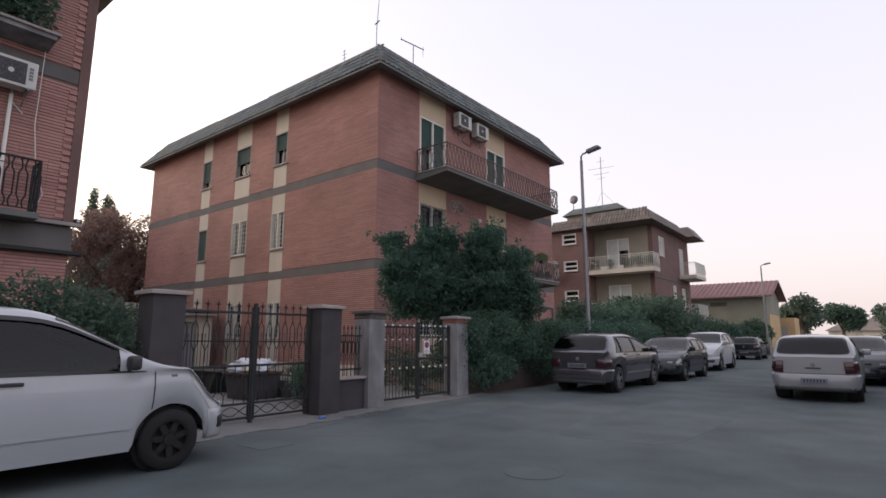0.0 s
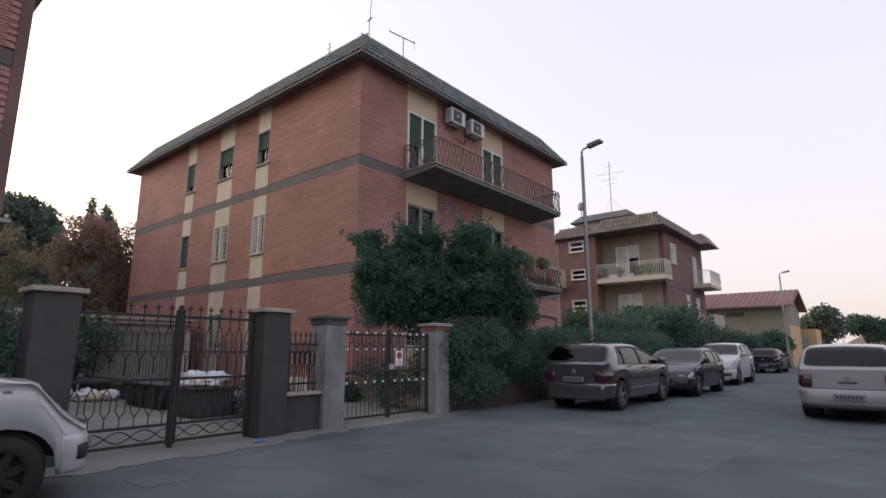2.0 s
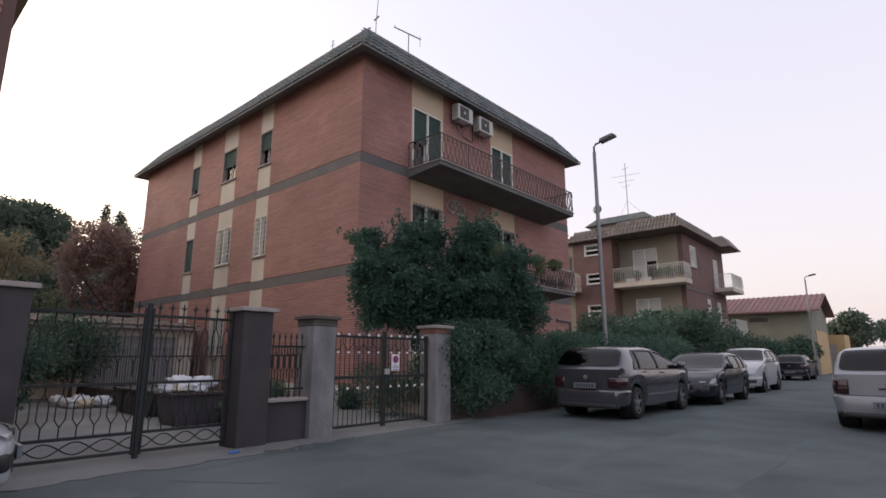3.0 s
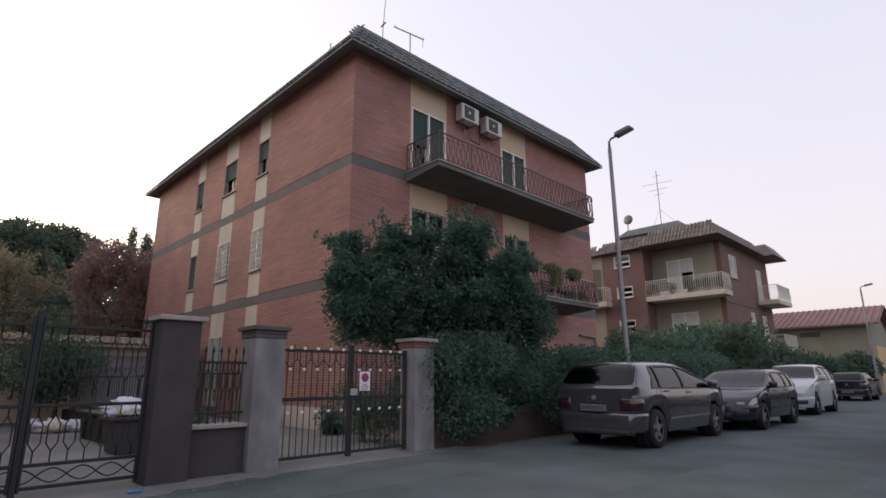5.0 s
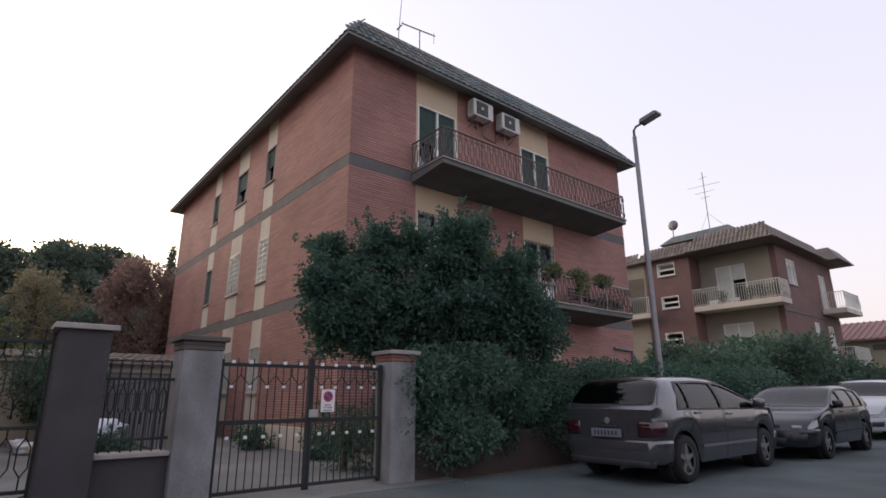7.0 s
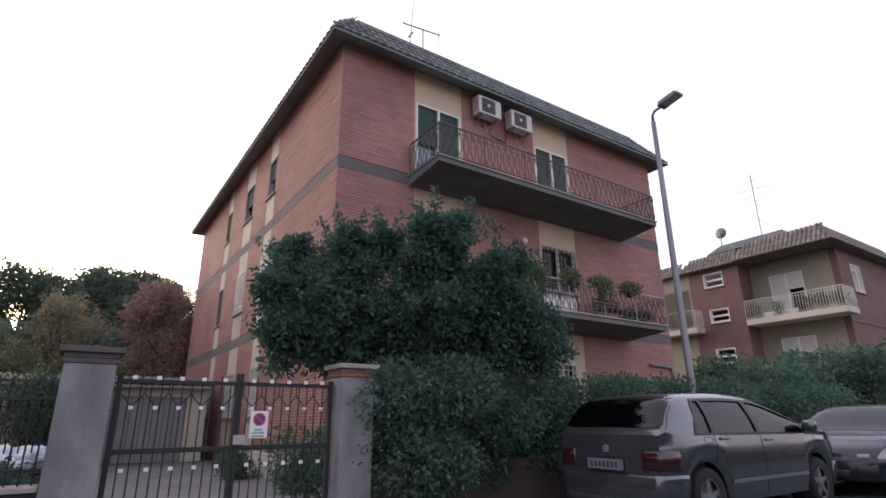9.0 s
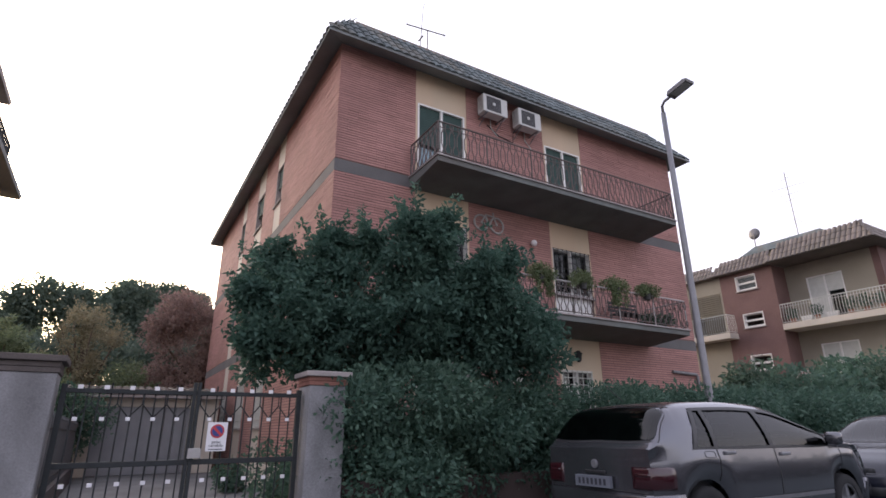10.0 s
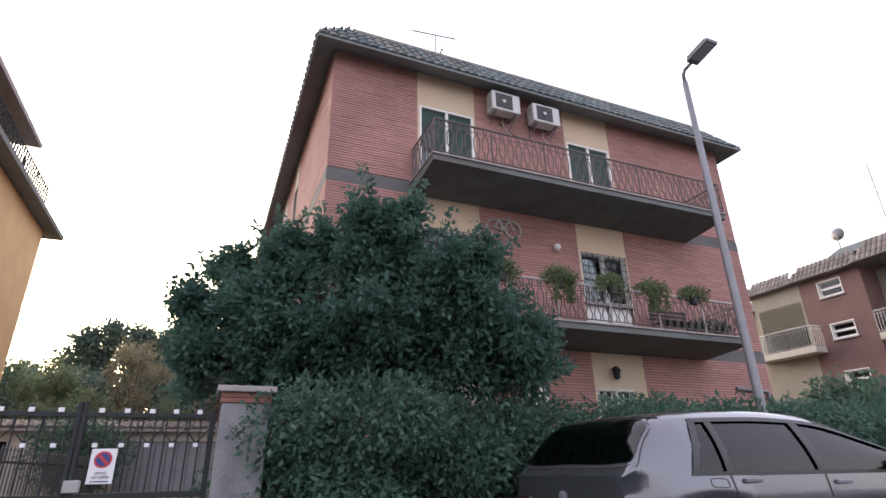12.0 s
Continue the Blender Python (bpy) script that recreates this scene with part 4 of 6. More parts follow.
far_balcony(-20.4, -17.3, VY - 0.75, VY - 0.002, 5.9, [(-20.35, VY - 0.05), (-20.35, VY - 0.7), (-17.35, VY - 0.7), (-17.35, VY - 0.05)])
for k, (x, r) in enumerate(((-14.6, 0.26), (-13.5, 0.2), (-12.1, 0.24), (-11.5, 0.3), (-10.85, 0.3))):
    potted = thing("potted_plant", "leafy green potted plant on the white-railed balcony", "plant", "corner house plants")
    b = Build()
    b.lathe([(0.1, 0), (0.14, 0.2), (0.15, 0.22), (0.12, 0.22)], (x, VY + 0.25, 6.0), "z", 12)
    part("pot", b, "terracotta", potted)
    leaf_cloud("foliage", [(x, VY + 0.25, 6.4), (x + 0.12, VY + 0.2, 6.55), (x - 0.1, VY + 0.28, 6.6)], [r, r * 0.8, r * 0.7], 260, 0.11, "leaf_oleander", potted, 70 + k, shell=0.2)
for x in (-13.9, -12.8):
    trough = thing("planter_trough", "small white planter trough on the corner house balcony", "planter", "white planters")
    b = Build()
    b.prism([(x - 0.2, 6.02), (x + 0.2, 6.02), (x + 0.26, 6.24), (x - 0.26, 6.24)], "y", VY + 0.02, VY + 0.2)
    part("tub", b, "white_paint", trough)
    for d in (-0.16, 0.12):
        b = Build()
        b.box(x + d, x + d + 0.04, VY + 0.04, VY + 0.18, 6.0, 6.021)
        part("foot", b, "white_paint", trough)


def hip(parent, x0, x1, y0, y1, z0, z1, inset, mat, name="roof"):
    b = Build()
    b.add([(x0, y0, z0), (x1, y0, z0), (x1, y1, z0), (x0, y1, z0), (x0 + inset, y0 + inset, z1), (x1 - inset, y0 + inset, z1), (x1 - inset, y1 - inset, z1), (x0 + inset, y1 - inset, z1)],
          [(3, 2, 1, 0), (0, 1, 5, 4), (1, 2, 6, 5), (2, 3, 7, 6), (3, 0, 4, 7), (4, 5, 6, 7)])
    return part(name, b, mat, parent)


hip(far, -15.0, -10.3, VY - 0.5, 44.0, 9.07, 10.05, 0.65, "tile_brown")
hip(far, -18.2, -15.0, VY - 0.35, 44.0, 9.06, 9.85, 0.55, "tile_brown")
hip(far, -24.5, -20.8, VY + 1.8, 45.8, 8.9, 9.6, 0.6, "tile_brown")
hip(far, -20.8, -18.2, VY - 0.3, 44.0, 9.05, 9.8, 0.55, "tile_brown")
hip(far, -16.0, -9.7, 43.0, 46.2, 9.1, 10.0, 0.6, "tile_brown")
hip(far, -19.6, -14.3, 40.6, 45.0, 11.6, 12.25, 0.7, "tile", "attic_roof")
b = Build()
b.box(-19.3, -14.7, 41.0, 44.6, 9.5, 11.6)
part("attic_wall", b, "cream", far)
skirt_tiles(far, (-15.0, VY - 0.5, 9.07), (-10.3, VY - 0.5, 9.07), (-14.35, VY + 0.15, 10.05), (-10.95, VY + 0.15, 10.05), 0.21, 3, "tile_brown", 70)
skirt_tiles(far, (-10.3, VY - 0.5, 9.07), (-10.3, 43.0, 9.07), (-10.95, VY + 0.15, 10.05), (-10.95, 43.0, 10.05), 0.21, 3, "tile_brown", 100)
skirt_tiles(far, (-18.2, VY - 0.35, 9.06), (-15.0, VY - 0.35, 9.06), (-17.65, VY + 0.2, 9.85), (-15.0, VY + 0.2, 9.85), 0.21, 3, "tile_brown", 50)
skirt_tiles(far, (-20.8, VY - 0.3, 9.05), (-18.2, VY - 0.3, 9.05), (-20.25, VY + 0.25, 9.8), (-18.2, VY + 0.25, 9.8), 0.21, 3, "tile_brown", 40)
dish = thing("satellite_dish", "round grey satellite dish on the corner house roof", "satellite dish")
b = Build()
b.lathe([(0.0, 0.0), (0.2, 0.03), (0.38, 0.11), (0.36, 0.12), (0.0, 0.03)], (-18.9, 41.5, 13.2), "y", 20)
part("reflector", b, "lamp_grey", dish, smooth=True)
b = Build()
b.tube([(-18.9, 41.5, 9.6), (-18.9, 41.5, 13.2)], 0.04, 6)
part("mast", b, "antenna", dish)
mast = thing("roof_aerial", "tall television aerial with cross bars on the corner house", "antenna")
b = Build()
b.tube([(-16.5, 42, 11.8), (-16.5, 42, 16.7)], 0.03, 6)
part("mast", b, "antenna", mast)
for z, r in ((15.6, 1.0), (15.1, 0.6), (16.2, 0.25), (14.7, 0.3)):
    b = Build()
    b.tube([(-16.5 - r, 42 - r * 0.4, z), (-16.5 + r, 42 + r * 0.4, z + 0.15)], 0.013, 5)
    part("element", b, "antenna", mast)
b = Build()
for dx in (-1.2, 1.4):
    b.tube([(-16.5, 42, 13.6), (-16.5 + dx, 42.6, 11.9)], 0.01, 4)
part("guy_wire", b, "antenna", mast)

# ---- shed with the red roof, and what lies beyond ----
shed = thing("shed", "low grey-green shed with a red ribbed roof", "building")
b = Build()
b.box(-18, -6.3, 50, 50.3, -0.3, 4.85)
b.box(-18, -6.3, 57.7, 58, -0.3, 4.85)
b.box(-18, -17.7, 50.3, 57.7, -0.3, 4.85)
part("wall", b, "shed_wall", shed)
b = Build()
b.prism([(50.3, -0.3), (57.7, -0.3), (57.7, 4.85), (54, 6.15), (50.3, 4.85)], "x", -6.6, -6.3)
part("gable", b, "shed_wall", shed)
b = Build()
b.box(-6.298, -6.25, 51.0, 57, 0, 3.3)
part("door", b, "yellow_door", shed)
b = Build()
b.prism([(49.4, 4.65), (54, 6.2), (58.6, 4.65), (58.6, 4.75), (54, 6.32), (49.4, 4.75)], "x", -18.5, -5.7)
part("roof", b, "shed_tile", shed)
for i in range(34):
    b = Build()
    xx = -18.4 + i * 0.38
    b.tube([(xx, 49.38, 4.77), (xx, 54, 6.34)], 0.05, 5, False)
    part("roof_rib", b, "shed_tile", shed)
b = Build()
b.box(-10.5, -9.2, 49.99, 50.02, 4.0, 4.35)
part("vent", b, "inner_shade", shed)
hut = thing("garage_block", "small ochre garage beside the shed", "building")
b = Build()
b.box(-8.0, -5.3, 59, 63, -0.3, 3.2)
part("wall", b, "yellow_door", hut)
b = Build()
b.box(-7.4, -5.9, 58.96, 58.999, 0.0, 2.4)
part("door", b, "shutter_grey", hut)
for i, (x, y, wd, h, c) in enumerate(((-6, 120, 9, 2.6, "panel_grey"), (4, 135, 12, 2.8, "shed_wall"), (18, 125, 14, 3.2, "cream"), (-1, 150, 10, 4.6, "panel_grey"))):
    far_h = thing("distant_house", "pale low house at the far end of the street", "building", "distant houses")
    b = Build()
    b.box(x, x + wd, y, y + 8, -0.3, h)
    part("wall", b, c, far_h)
    hip(far_h, x - 0.5, x + wd + 0.5, y - 0.5, y + 8.5, h, h + 1.8, 3, "tile_brown")
    for k in range(4):
        b = Build()
        b.box(x + 1.5 + k * wd / 4, x + 2.7 + k * wd / 4, y - 0.02, y + 0.05, h - 1.9, h - 0.8)
        part("window", b, "shutter_grey", far_h)


# ---- boundary walls, pillars and gates ----
GX = -7.55


def pillar(y0, y1, x0, x1, top, mat, capmat, label, brick=False):
    p = thing("gate_pillar", label, "pillar")
    b = Build()
    b.bevel_box(x0, x1, y0, y1, -0.2, top - 0.09 - (0.1 if brick else 0), 0.012)
    part("shaft", b, mat, p)
    if brick:
        b = Build()
        for k in range(2):
            b.bevel_box(x0 - 0.012, x1 + 0.012, y0 - 0.012, y1 + 0.012, top - 0.188 + k * 0.05, top - 0.142 + k * 0.05, 0.004)
        part("brick_collar", b, "brick_cap" if capmat == "cap" else capmat, p)
    b = Build()
    o = 0.055
    b.bevel_box(x0 - o, x1 + o, y0 - o, y1 + o, top - 0.088, top - 0.03, 0.008)
    b.add([(x0 - o + 0.01, y0 - o + 0.01, top - 0.03), (x1 + o - 0.01, y0 - o + 0.01, top - 0.03), (x1 + o - 0.01, y1 + o - 0.01, top - 0.03), (x0 - o + 0.01, y1 + o - 0.01, top - 0.03), ((x0 + x1) / 2, (y0 + y1) / 2, top)],
          [(0, 1, 4), (1, 2, 4), (2, 3, 4), (3, 0, 4)])
    part("cap", b, capmat, p)
    return p


pillar(2.3, 2.76, -7.78, -7.32, 2.03, "pillar_brown", "cap", "dark brown gate pillar with a pale stone cap")
pillar(5.2, 5.66, -7.78, -7.32, 1.95, "pillar_brown", "cap", "dark brown gate pillar with a pale stone cap")
pillar(6.38, 6.82, -7.76, -7.34, 1.9, "pillar_grey", "dark_cap", "grey rendered gate pillar with a dark brick cap", True)
pillar(9.22, 9.66, -7.76, -7.34, 1.87, "pillar_grey", "cap", "grey rendered gate pillar with a pale cap", True)

b = Build()
b.box(-7.66, -7.44, 5.66, 6.38, -0.2, 0.57)
tagged(part("low_wall", b, "pillar_brown"), "low dark brown wall between two gate pillars", "wall", kind="structure")
b = Build()
b.bevel_box(-7.72, -7.38, 5.665, 6.375, 0.572, 0.62, 0.01)
tagged(part("coping", b, "cap"), "pale stone coping on the low wall", "coping", kind="structure")
b = Build()
b.box(-7.68, -7.42, 9.66, 34, -0.2, 0.62)
tagged(part("hedge_wall", b, "wall_brown"), "low brown wall below the hedge", "wall", kind="structure")
b = Build()
b.box(-7.68, -7.42, -12, 2.3, -0.2, 0.9)
tagged(part("boundary_wall", b, "wall_brown"), "low brown wall below the neighbour's shrubs", "wall", kind="structure")


def picket(parent, x, y, z0, z1, along="y", spear=True, r=0.009, mat="iron_black"):
    b = Build()
    b.tube([(x, y, z0), (x, y, z1)], r, 5)
    if spear:
        b.lathe([(0.004, -0.01), (0.02, 0.02), (0.012, 0.05), (0.0, 0.1)], (x, y, z1), "z", 6)
    return part("bar", b, mat, parent)


def hex_bar(parent, x, y, z0, z1, wide):
    """A bar that opens into a long hexagon and closes again."""
    b = Build()
    h = z1 - z0
    for s in (-1, 1):
        b.tube([(x, y, z0), (x, y, z0 + h * 0.22), (x, y + s * wide, z0 + h * 0.36), (x, y + s * wide, z0 + h * 0.68), (x, y, z0 + h * 0.84), (x, y, z1)], 0.0075, 5)
    return part("ornamental_bar", b, "iron_black", parent)


def carriage_leaf(y0, y1, label):
    leaf = thing("carriage_gate", label, "gate", "carriage gate leaves")
    for y, w in ((y0, 0.013), (y1, 0.013)):
        b = Build()
        b.bevel_box(GX - 0.09, GX - 0.04, y - w, y + w, 0.05, 1.84, 0.006)
        part("stile", b, "iron_black", leaf)
    for z in (0.09, 0.31, 0.9, 1.74):
        b = Build()
        b.bevel_box(GX - 0.085, GX - 0.045, y0, y1, z - 0.018, z + 0.018, 0.004)
        part("rail", b, "iron_black", leaf)
    n = max(4, round((y1 - y0) / 0.165))
    for i in range(n):
        y = y0 + (y1 - y0) * (i + 0.5) / n
        hex_bar(leaf, GX - 0.065, y, 0.31, 0.9, 0.052)
        hex_bar(leaf, GX - 0.065, y, 0.98, 1.74, 0.048)
        b = Build()
        b.tube([(GX - 0.065, y, 1.74), (GX - 0.065, y, 1.84)], 0.009, 5)
        b.lathe([(0.004, 0), (0.018, 0.03), (0.01, 0.05), (0.0, 0.1)], (GX - 0.065, y, 1.83), "z", 6)
        for s in (-1, 1):
            b.tube([(GX - 0.065, y, 1.82), (GX - 0.065, y + s * 0.035, 1.87), (GX - 0.065, y + s * 0.05, 1.85)], 0.005, 4)
        part("finial", b, "iron_black", leaf)
    for s in (0, 1):
        b = Build()
        pts = []
        for i in range(25):
            y = y0 + (y1 - y0) * i / 24
            pts.append((GX - 0.065, y, 0.2 + (0.07 if s else -0.07) * math.cos(i / 24 * math.pi * 4)))
        b.tube(pts, 0.008, 5)
        part("scroll", b, "iron_black", leaf)
    return leaf


carriage_leaf(2.8, 4.015, "black wrought-iron carriage gate leaf with hexagonal bars, closed")
carriage_leaf(4.105, 5.18, "black wrought-iron carriage gate leaf with hexagonal bars, closed")
b = Build()
b.bevel_box(GX - 0.1, GX - 0.035, 4.032, 4.088, 0.0, 1.9, 0.01)
tagged(part("gate_post", b, "iron_black"), "thick black iron post in the middle of the gate", "post")
# railing on the low wall
fence = thing("wall_railing", "black spear-topped railing on the low wall", "railing")
for z in (0.75, 1.38):
    b = Build()
    b.bevel_box(GX - 0.015, GX + 0.015, 5.67, 6.37, z - 0.015, z + 0.015, 0.003)
    part("rail", b, "iron_black", fence)
for i in range(7):
    y = 5.72 + i * 0.1
    picket(fence, GX, y, 0.62, 1.5)
    if i < 6:
        hex_bar(fence, GX, y + 0.05, 0.9, 1.38, 0.03)


def pedestrian_gate(y0, y1):
    gate = thing("iron_gate", "black iron double gate with small white squares, closed", "gate")
    mid = (y0 + y1) / 2 + 0.04
    for y, w, top in ((y0, 0.025, 1.63), (mid - 0.022, 0.018, 1.68), (mid + 0.022, 0.018, 1.68), (y1, 0.025, 1.63)):
        b = Build()
        b.bevel_box(GX - 0.03, GX + 0.03, y - w, y + w, 0.04, top, 0.005)
        part("stile", b, "iron_black", gate)
    for z, w in ((0.1, 0.02), (0.885, 0.026), (1.57, 0.022)):
        b = Build()
        b.bevel_box(GX - 0.022, GX + 0.022, y0, y1, z - w, z + w, 0.004)
        part("rail", b, "iron_black", gate)
    n = 22
    for i in range(n):
        y = y0 + 0.05 + (y1 - y0 - 0.1) * (i + 0.5) / n
        if abs(y - mid) < 0.06:
            continue
        b = Build()
        b.tube([(GX, y, 0.1), (GX, y, 1.65 if i % 2 else 1.57)], 0.0075, 5)
        part("bar", b, "iron_black", gate)
    for half, (a, c) in enumerate(((y0 + 0.02, mid - 0.05), (mid + 0.05, y1 - 0.02))):
        for i in range(5):
            y = a + (c - a) * (i + 0.5) / 5
            b = Build()
            b.tube([(GX + 0.01, y, 1.32), (GX + 0.01, y - (c - a) * 0.1, 1.45), (GX + 0.01, y - (c - a) * 0.1, 1.57)], 0.007, 5)
            b.tube([(GX + 0.01, y, 1.32), (GX + 0.01, y + (c - a) * 0.1, 1.45), (GX + 0.01, y + (c - a) * 0.1, 1.57)], 0.007, 5)
            part("fork", b, "iron_black", gate)
            for z, s in ((1.605, 0.023), (1.305, 0.021), (0.71, 0.022)):
                b = Build()
                b.bevel_box(GX + 0.016, GX + 0.034, y - s, y + s, z - s * 0.85, z + s * 0.85, 0.003)
                part("square_boss", b, "sign_white", gate)
    b = Build()
    b.bevel_box(GX + 0.03, GX + 0.06, mid - 0.02, mid + 0.1, 0.92, 1.02, 0.006)
    part("lock_box", b, "iron_pale", gate)
    return mid


MID = pedestrian_gate(6.88, 9.16)
sign = thing("no_parking_sign", "white driveway sign with a round no-parking symbol, wired to the gate", "sign")
SX = GX + 0.045
b = Build()
b.bevel_box(SX, SX + 0.006, 8.205, 8.405, 0.985, 1.275, 0.002)
part("panel", b, "sign_white", sign)
b = Build()
b.lathe([(0.07, 0), (0.07, 0.003), (0.0, 0.003)], (SX + 0.006, 8.305, 1.185), "x", 28)
part("red_disc", b, "sign_red", sign)
b = Build()
b.lathe([(0.053, 0), (0.053, 0.003), (0.0, 0.003)], (SX + 0.0092, 8.305, 1.185), "x", 28)
part("blue_disc", b, "sign_blue", sign)
b = Build()
k = 0.042
b.add([(SX + 0.0135, 8.305 + s * k + u, 1.185 - s * k + v) for s, u, v in ((-1, -0.009, -0.009), (-1, 0.009, 0.009), (1, 0.009, 0.009), (1, -0.009, -0.009))], [(0, 1, 2, 3)])
part("red_stroke", b, "sign_red", sign)


def lettering(text, size, m, mat, parent):
    """Writing made into a mesh, standing at the pose m."""
    cu = bpy.data.curves.new("lettering", "FONT")
    cu.body, cu.size, cu.align_x, cu.extrude = text, size, "CENTER", 0.0008
    tmp = bpy.data.objects.new("lettering_source", cu)
    scene.collection.objects.link(tmp)
    dg = bpy.context.evaluated_depsgraph_get()
    me = bpy.data.meshes.new_from_object(tmp.evaluated_get(dg))
    bpy.data.objects.remove(tmp)
    ob = new("lettering", me)
    me.materials.clear()
    me.materials.append(M[mat])
    ob.parent = parent
    ob.matrix_basis = m
    return ob


lettering("passo", 0.04, pose(SX + 0.008, 8.305, 1.065, 90, 0, 90), "sign_dark", sign)
lettering("carrabile", 0.04, pose(SX + 0.008, 8.305, 1.03, 90, 0, 90), "sign_dark", sign)
b = Build()
b.box(SX + 0.006, SX + 0.0075, 8.235, 8.375, 1.0, 1.009)
part("small_print", b, "sign_dark", sign)
tag = thing("gate_notice", "small pale enamel notice beside the sign on the gate", "sign")
b = Build()
b.bevel_box(SX, SX + 0.005, MID + 0.02, MID + 0.11, 0.92, 1.01, 0.002)
part("panel", b, "iron_pale", tag)
b = Build()
b.lathe([(0.014, 0), (0.014, 0.002), (0.0, 0.002)], (SX + 0.0055, MID + 0.065, 0.965), "x", 12)
part("dot", b, "sign_red", tag)

# ---- yard behind the gates ----
yard = thing("yard_fence", "dark iron picket fence on a low wall dividing the yard", "fence")
b = Build()
b.box(-19.5, -7.78, 6.52, 6.68, 0, 0.38)
part("base_wall", b, "pillar_brown", yard)
for z in (0.5, 1.25):
    b = Build()
    b.box(-19.5, -7.78, 6.585, 6.615, z - 0.015, z + 0.015)
    part("rail", b, "iron_black", yard)
for i in range(60):
    x = -7.9 - i * 0.19
    b = Build()
    b.tube([(x, 6.6, 0.38), (x, 6.6, 1.4)], 0.011, 4)
    b.lathe([(0.004, -0.01), (0.02, 0.02), (0.0, 0.09)], (x, 6.6, 1.39), "z", 5)
    part("bar", b, "iron_mid", yard)


def sacks(centre, spread, n, seed, label, yellow=True):
    """A heap of slumped sacks, each one a mesh of its own."""
    rng = random.Random(seed)
    for i in range(n):
        bm = bmesh.new()
        bmesh.ops.create_icosphere(bm, subdivisions=3, radius=1)
        r = Vector((rng.uniform(0.15, 0.26), rng.uniform(0.15, 0.27), rng.uniform(0.08, 0.14)))
        c = Vector(centre) + Vector((rng.uniform(-1, 1) * spread[0], rng.uniform(-1, 1) * spread[1], r.z * 0.8 + (0.07 if i % 3 == 2 else 0)))
        off = rng.uniform(0, 50)
        for v in bm.verts:
            d = noise.noise(v.co * 2.2 + Vector((off, 0, 0))) * 0.34 + noise.noise(v.co * 4.5 + Vector((0, off, 0))) * 0.4 + noise.noise(v.co * 9 + Vector((off, off, 0))) * 0.16
            p = v.co * (1 + d)
            v.co = Vector((p.x * r.x, p.y * r.y, max(p.z, -0.8) * r.z)) + c
        me = bpy.data.meshes.new("rubble_sack")
        bm.to_mesh(me)
        bm.free()
        me.polygons.foreach_set("use_smooth", [True] * len(me.polygons))
        me.materials.append(M["sack_yellow" if yellow and i % 6 == 1 else "sack"])
        tagged(new("rubble_sack", me), label, "sack", "rubble sacks")


sacks((-16.4, 5.75, 0.0), (0.6, 0.5), 16, 3, "crumpled white rubble sack on the concrete yard")
skip = thing("rubble_trough", "dark brown rubble trough filled with sacks behind the gate", "container")
b = Build()
b.prism([(5.68, 0.02), (6.42, 0.02), (6.48, 0.56), (5.58, 0.56)], "x", -11.1, -10.3)
part("body", b, "pillar_brown", skip)
b = Build()
b.bevel_box(-11.15, -10.25, 5.54, 6.52, 0.54, 0.59, 0.01)
part("rim", b, "wall_brown", skip)
sacks((-10.72, 6.02, 0.58), (0.2, 0.28), 13, 8, "crumpled white rubble sack heaped on the trough")

# skip-shaped dark block added in place of the fence base and its shadow
shade_block = thing("fence_shade_block", "long dark block put in for shade along the yard fence", "container")
b = Build()
b.prism([(-14.2, 0.02), (-12.4, 0.02), (-12.15, 0.5), (-14.45, 0.5)], "y", 5.95, 6.45)
part("body", b, "iron_black", shade_block)
b = Build()
b.bevel_box(-14.5, -12.1, 5.91, 6.49, 0.5, 0.55, 0.012)
part("rim", b, "iron_black", shade_block)
for x in (-13.9, -13.3, -12.7):
    b = Build()
    b.bevel_box(x - 0.03, x + 0.03, 5.915, 5.955, 0.04, 0.5, 0.006)
    part("rib", b, "iron_black", shade_block)

shedy = thing("outbuilding", "low outbuilding with tiled eaves, white walls and grey metal doors", "building")
b = Build()
pierced(b, "x", -20.5, -0.2, 0.5, 10.3, 0, 2.2, [(1.2, 4.2, 0, 1.95), (6.9, 9.7, 0, 1.95)])
part("wall_front", b, "panel_grey", shedy)
for y in (10.1, 0.5):
    b = Build()
    b.box(-24, -20.7, y, y + 0.2, 0, 2.2)
    part("wall_end", b, "panel_grey", shedy)
for i in range(9):
    b = Build()
    b.bevel_box(-20.62, -20.58, 6.92 + i * 0.308, 7.215 + i * 0.308, 0.02, 1.94, 0.008)
    part("door_board", b, "grey_door", shedy)
# back wall of the open bay, its shade put into the colour
b = Build()
b.box(-24, -23.8, 0.7, 10.1, 0, 2.2)
part("wall_back", b, "inner_shade", shedy)
b = Build()
b.prism([(-20.1, 2.2), (-20.1, 2.28), (-24.2, 2.75), (-24.2, 2.2)], "y", 0.3, 10.4)
part("roof", b, "cap", shedy)
skirt_tiles(shedy, (-20.08, 10.4, 2.29), (-20.08, 0.3, 2.29), (-24.0, 10.4, 2.74), (-24.0, 0.3, 2.74), 0.24, 4, "tile_brown", 42)
b = Build()
b.box(-16.5, -11.9, 10.32, 10.45, 0, 0.5)
tagged(part("planter_wall", b, "panel_grey"), "low whitewashed planter wall along the brick house", "wall", kind="structure")

# ---- street furniture ----


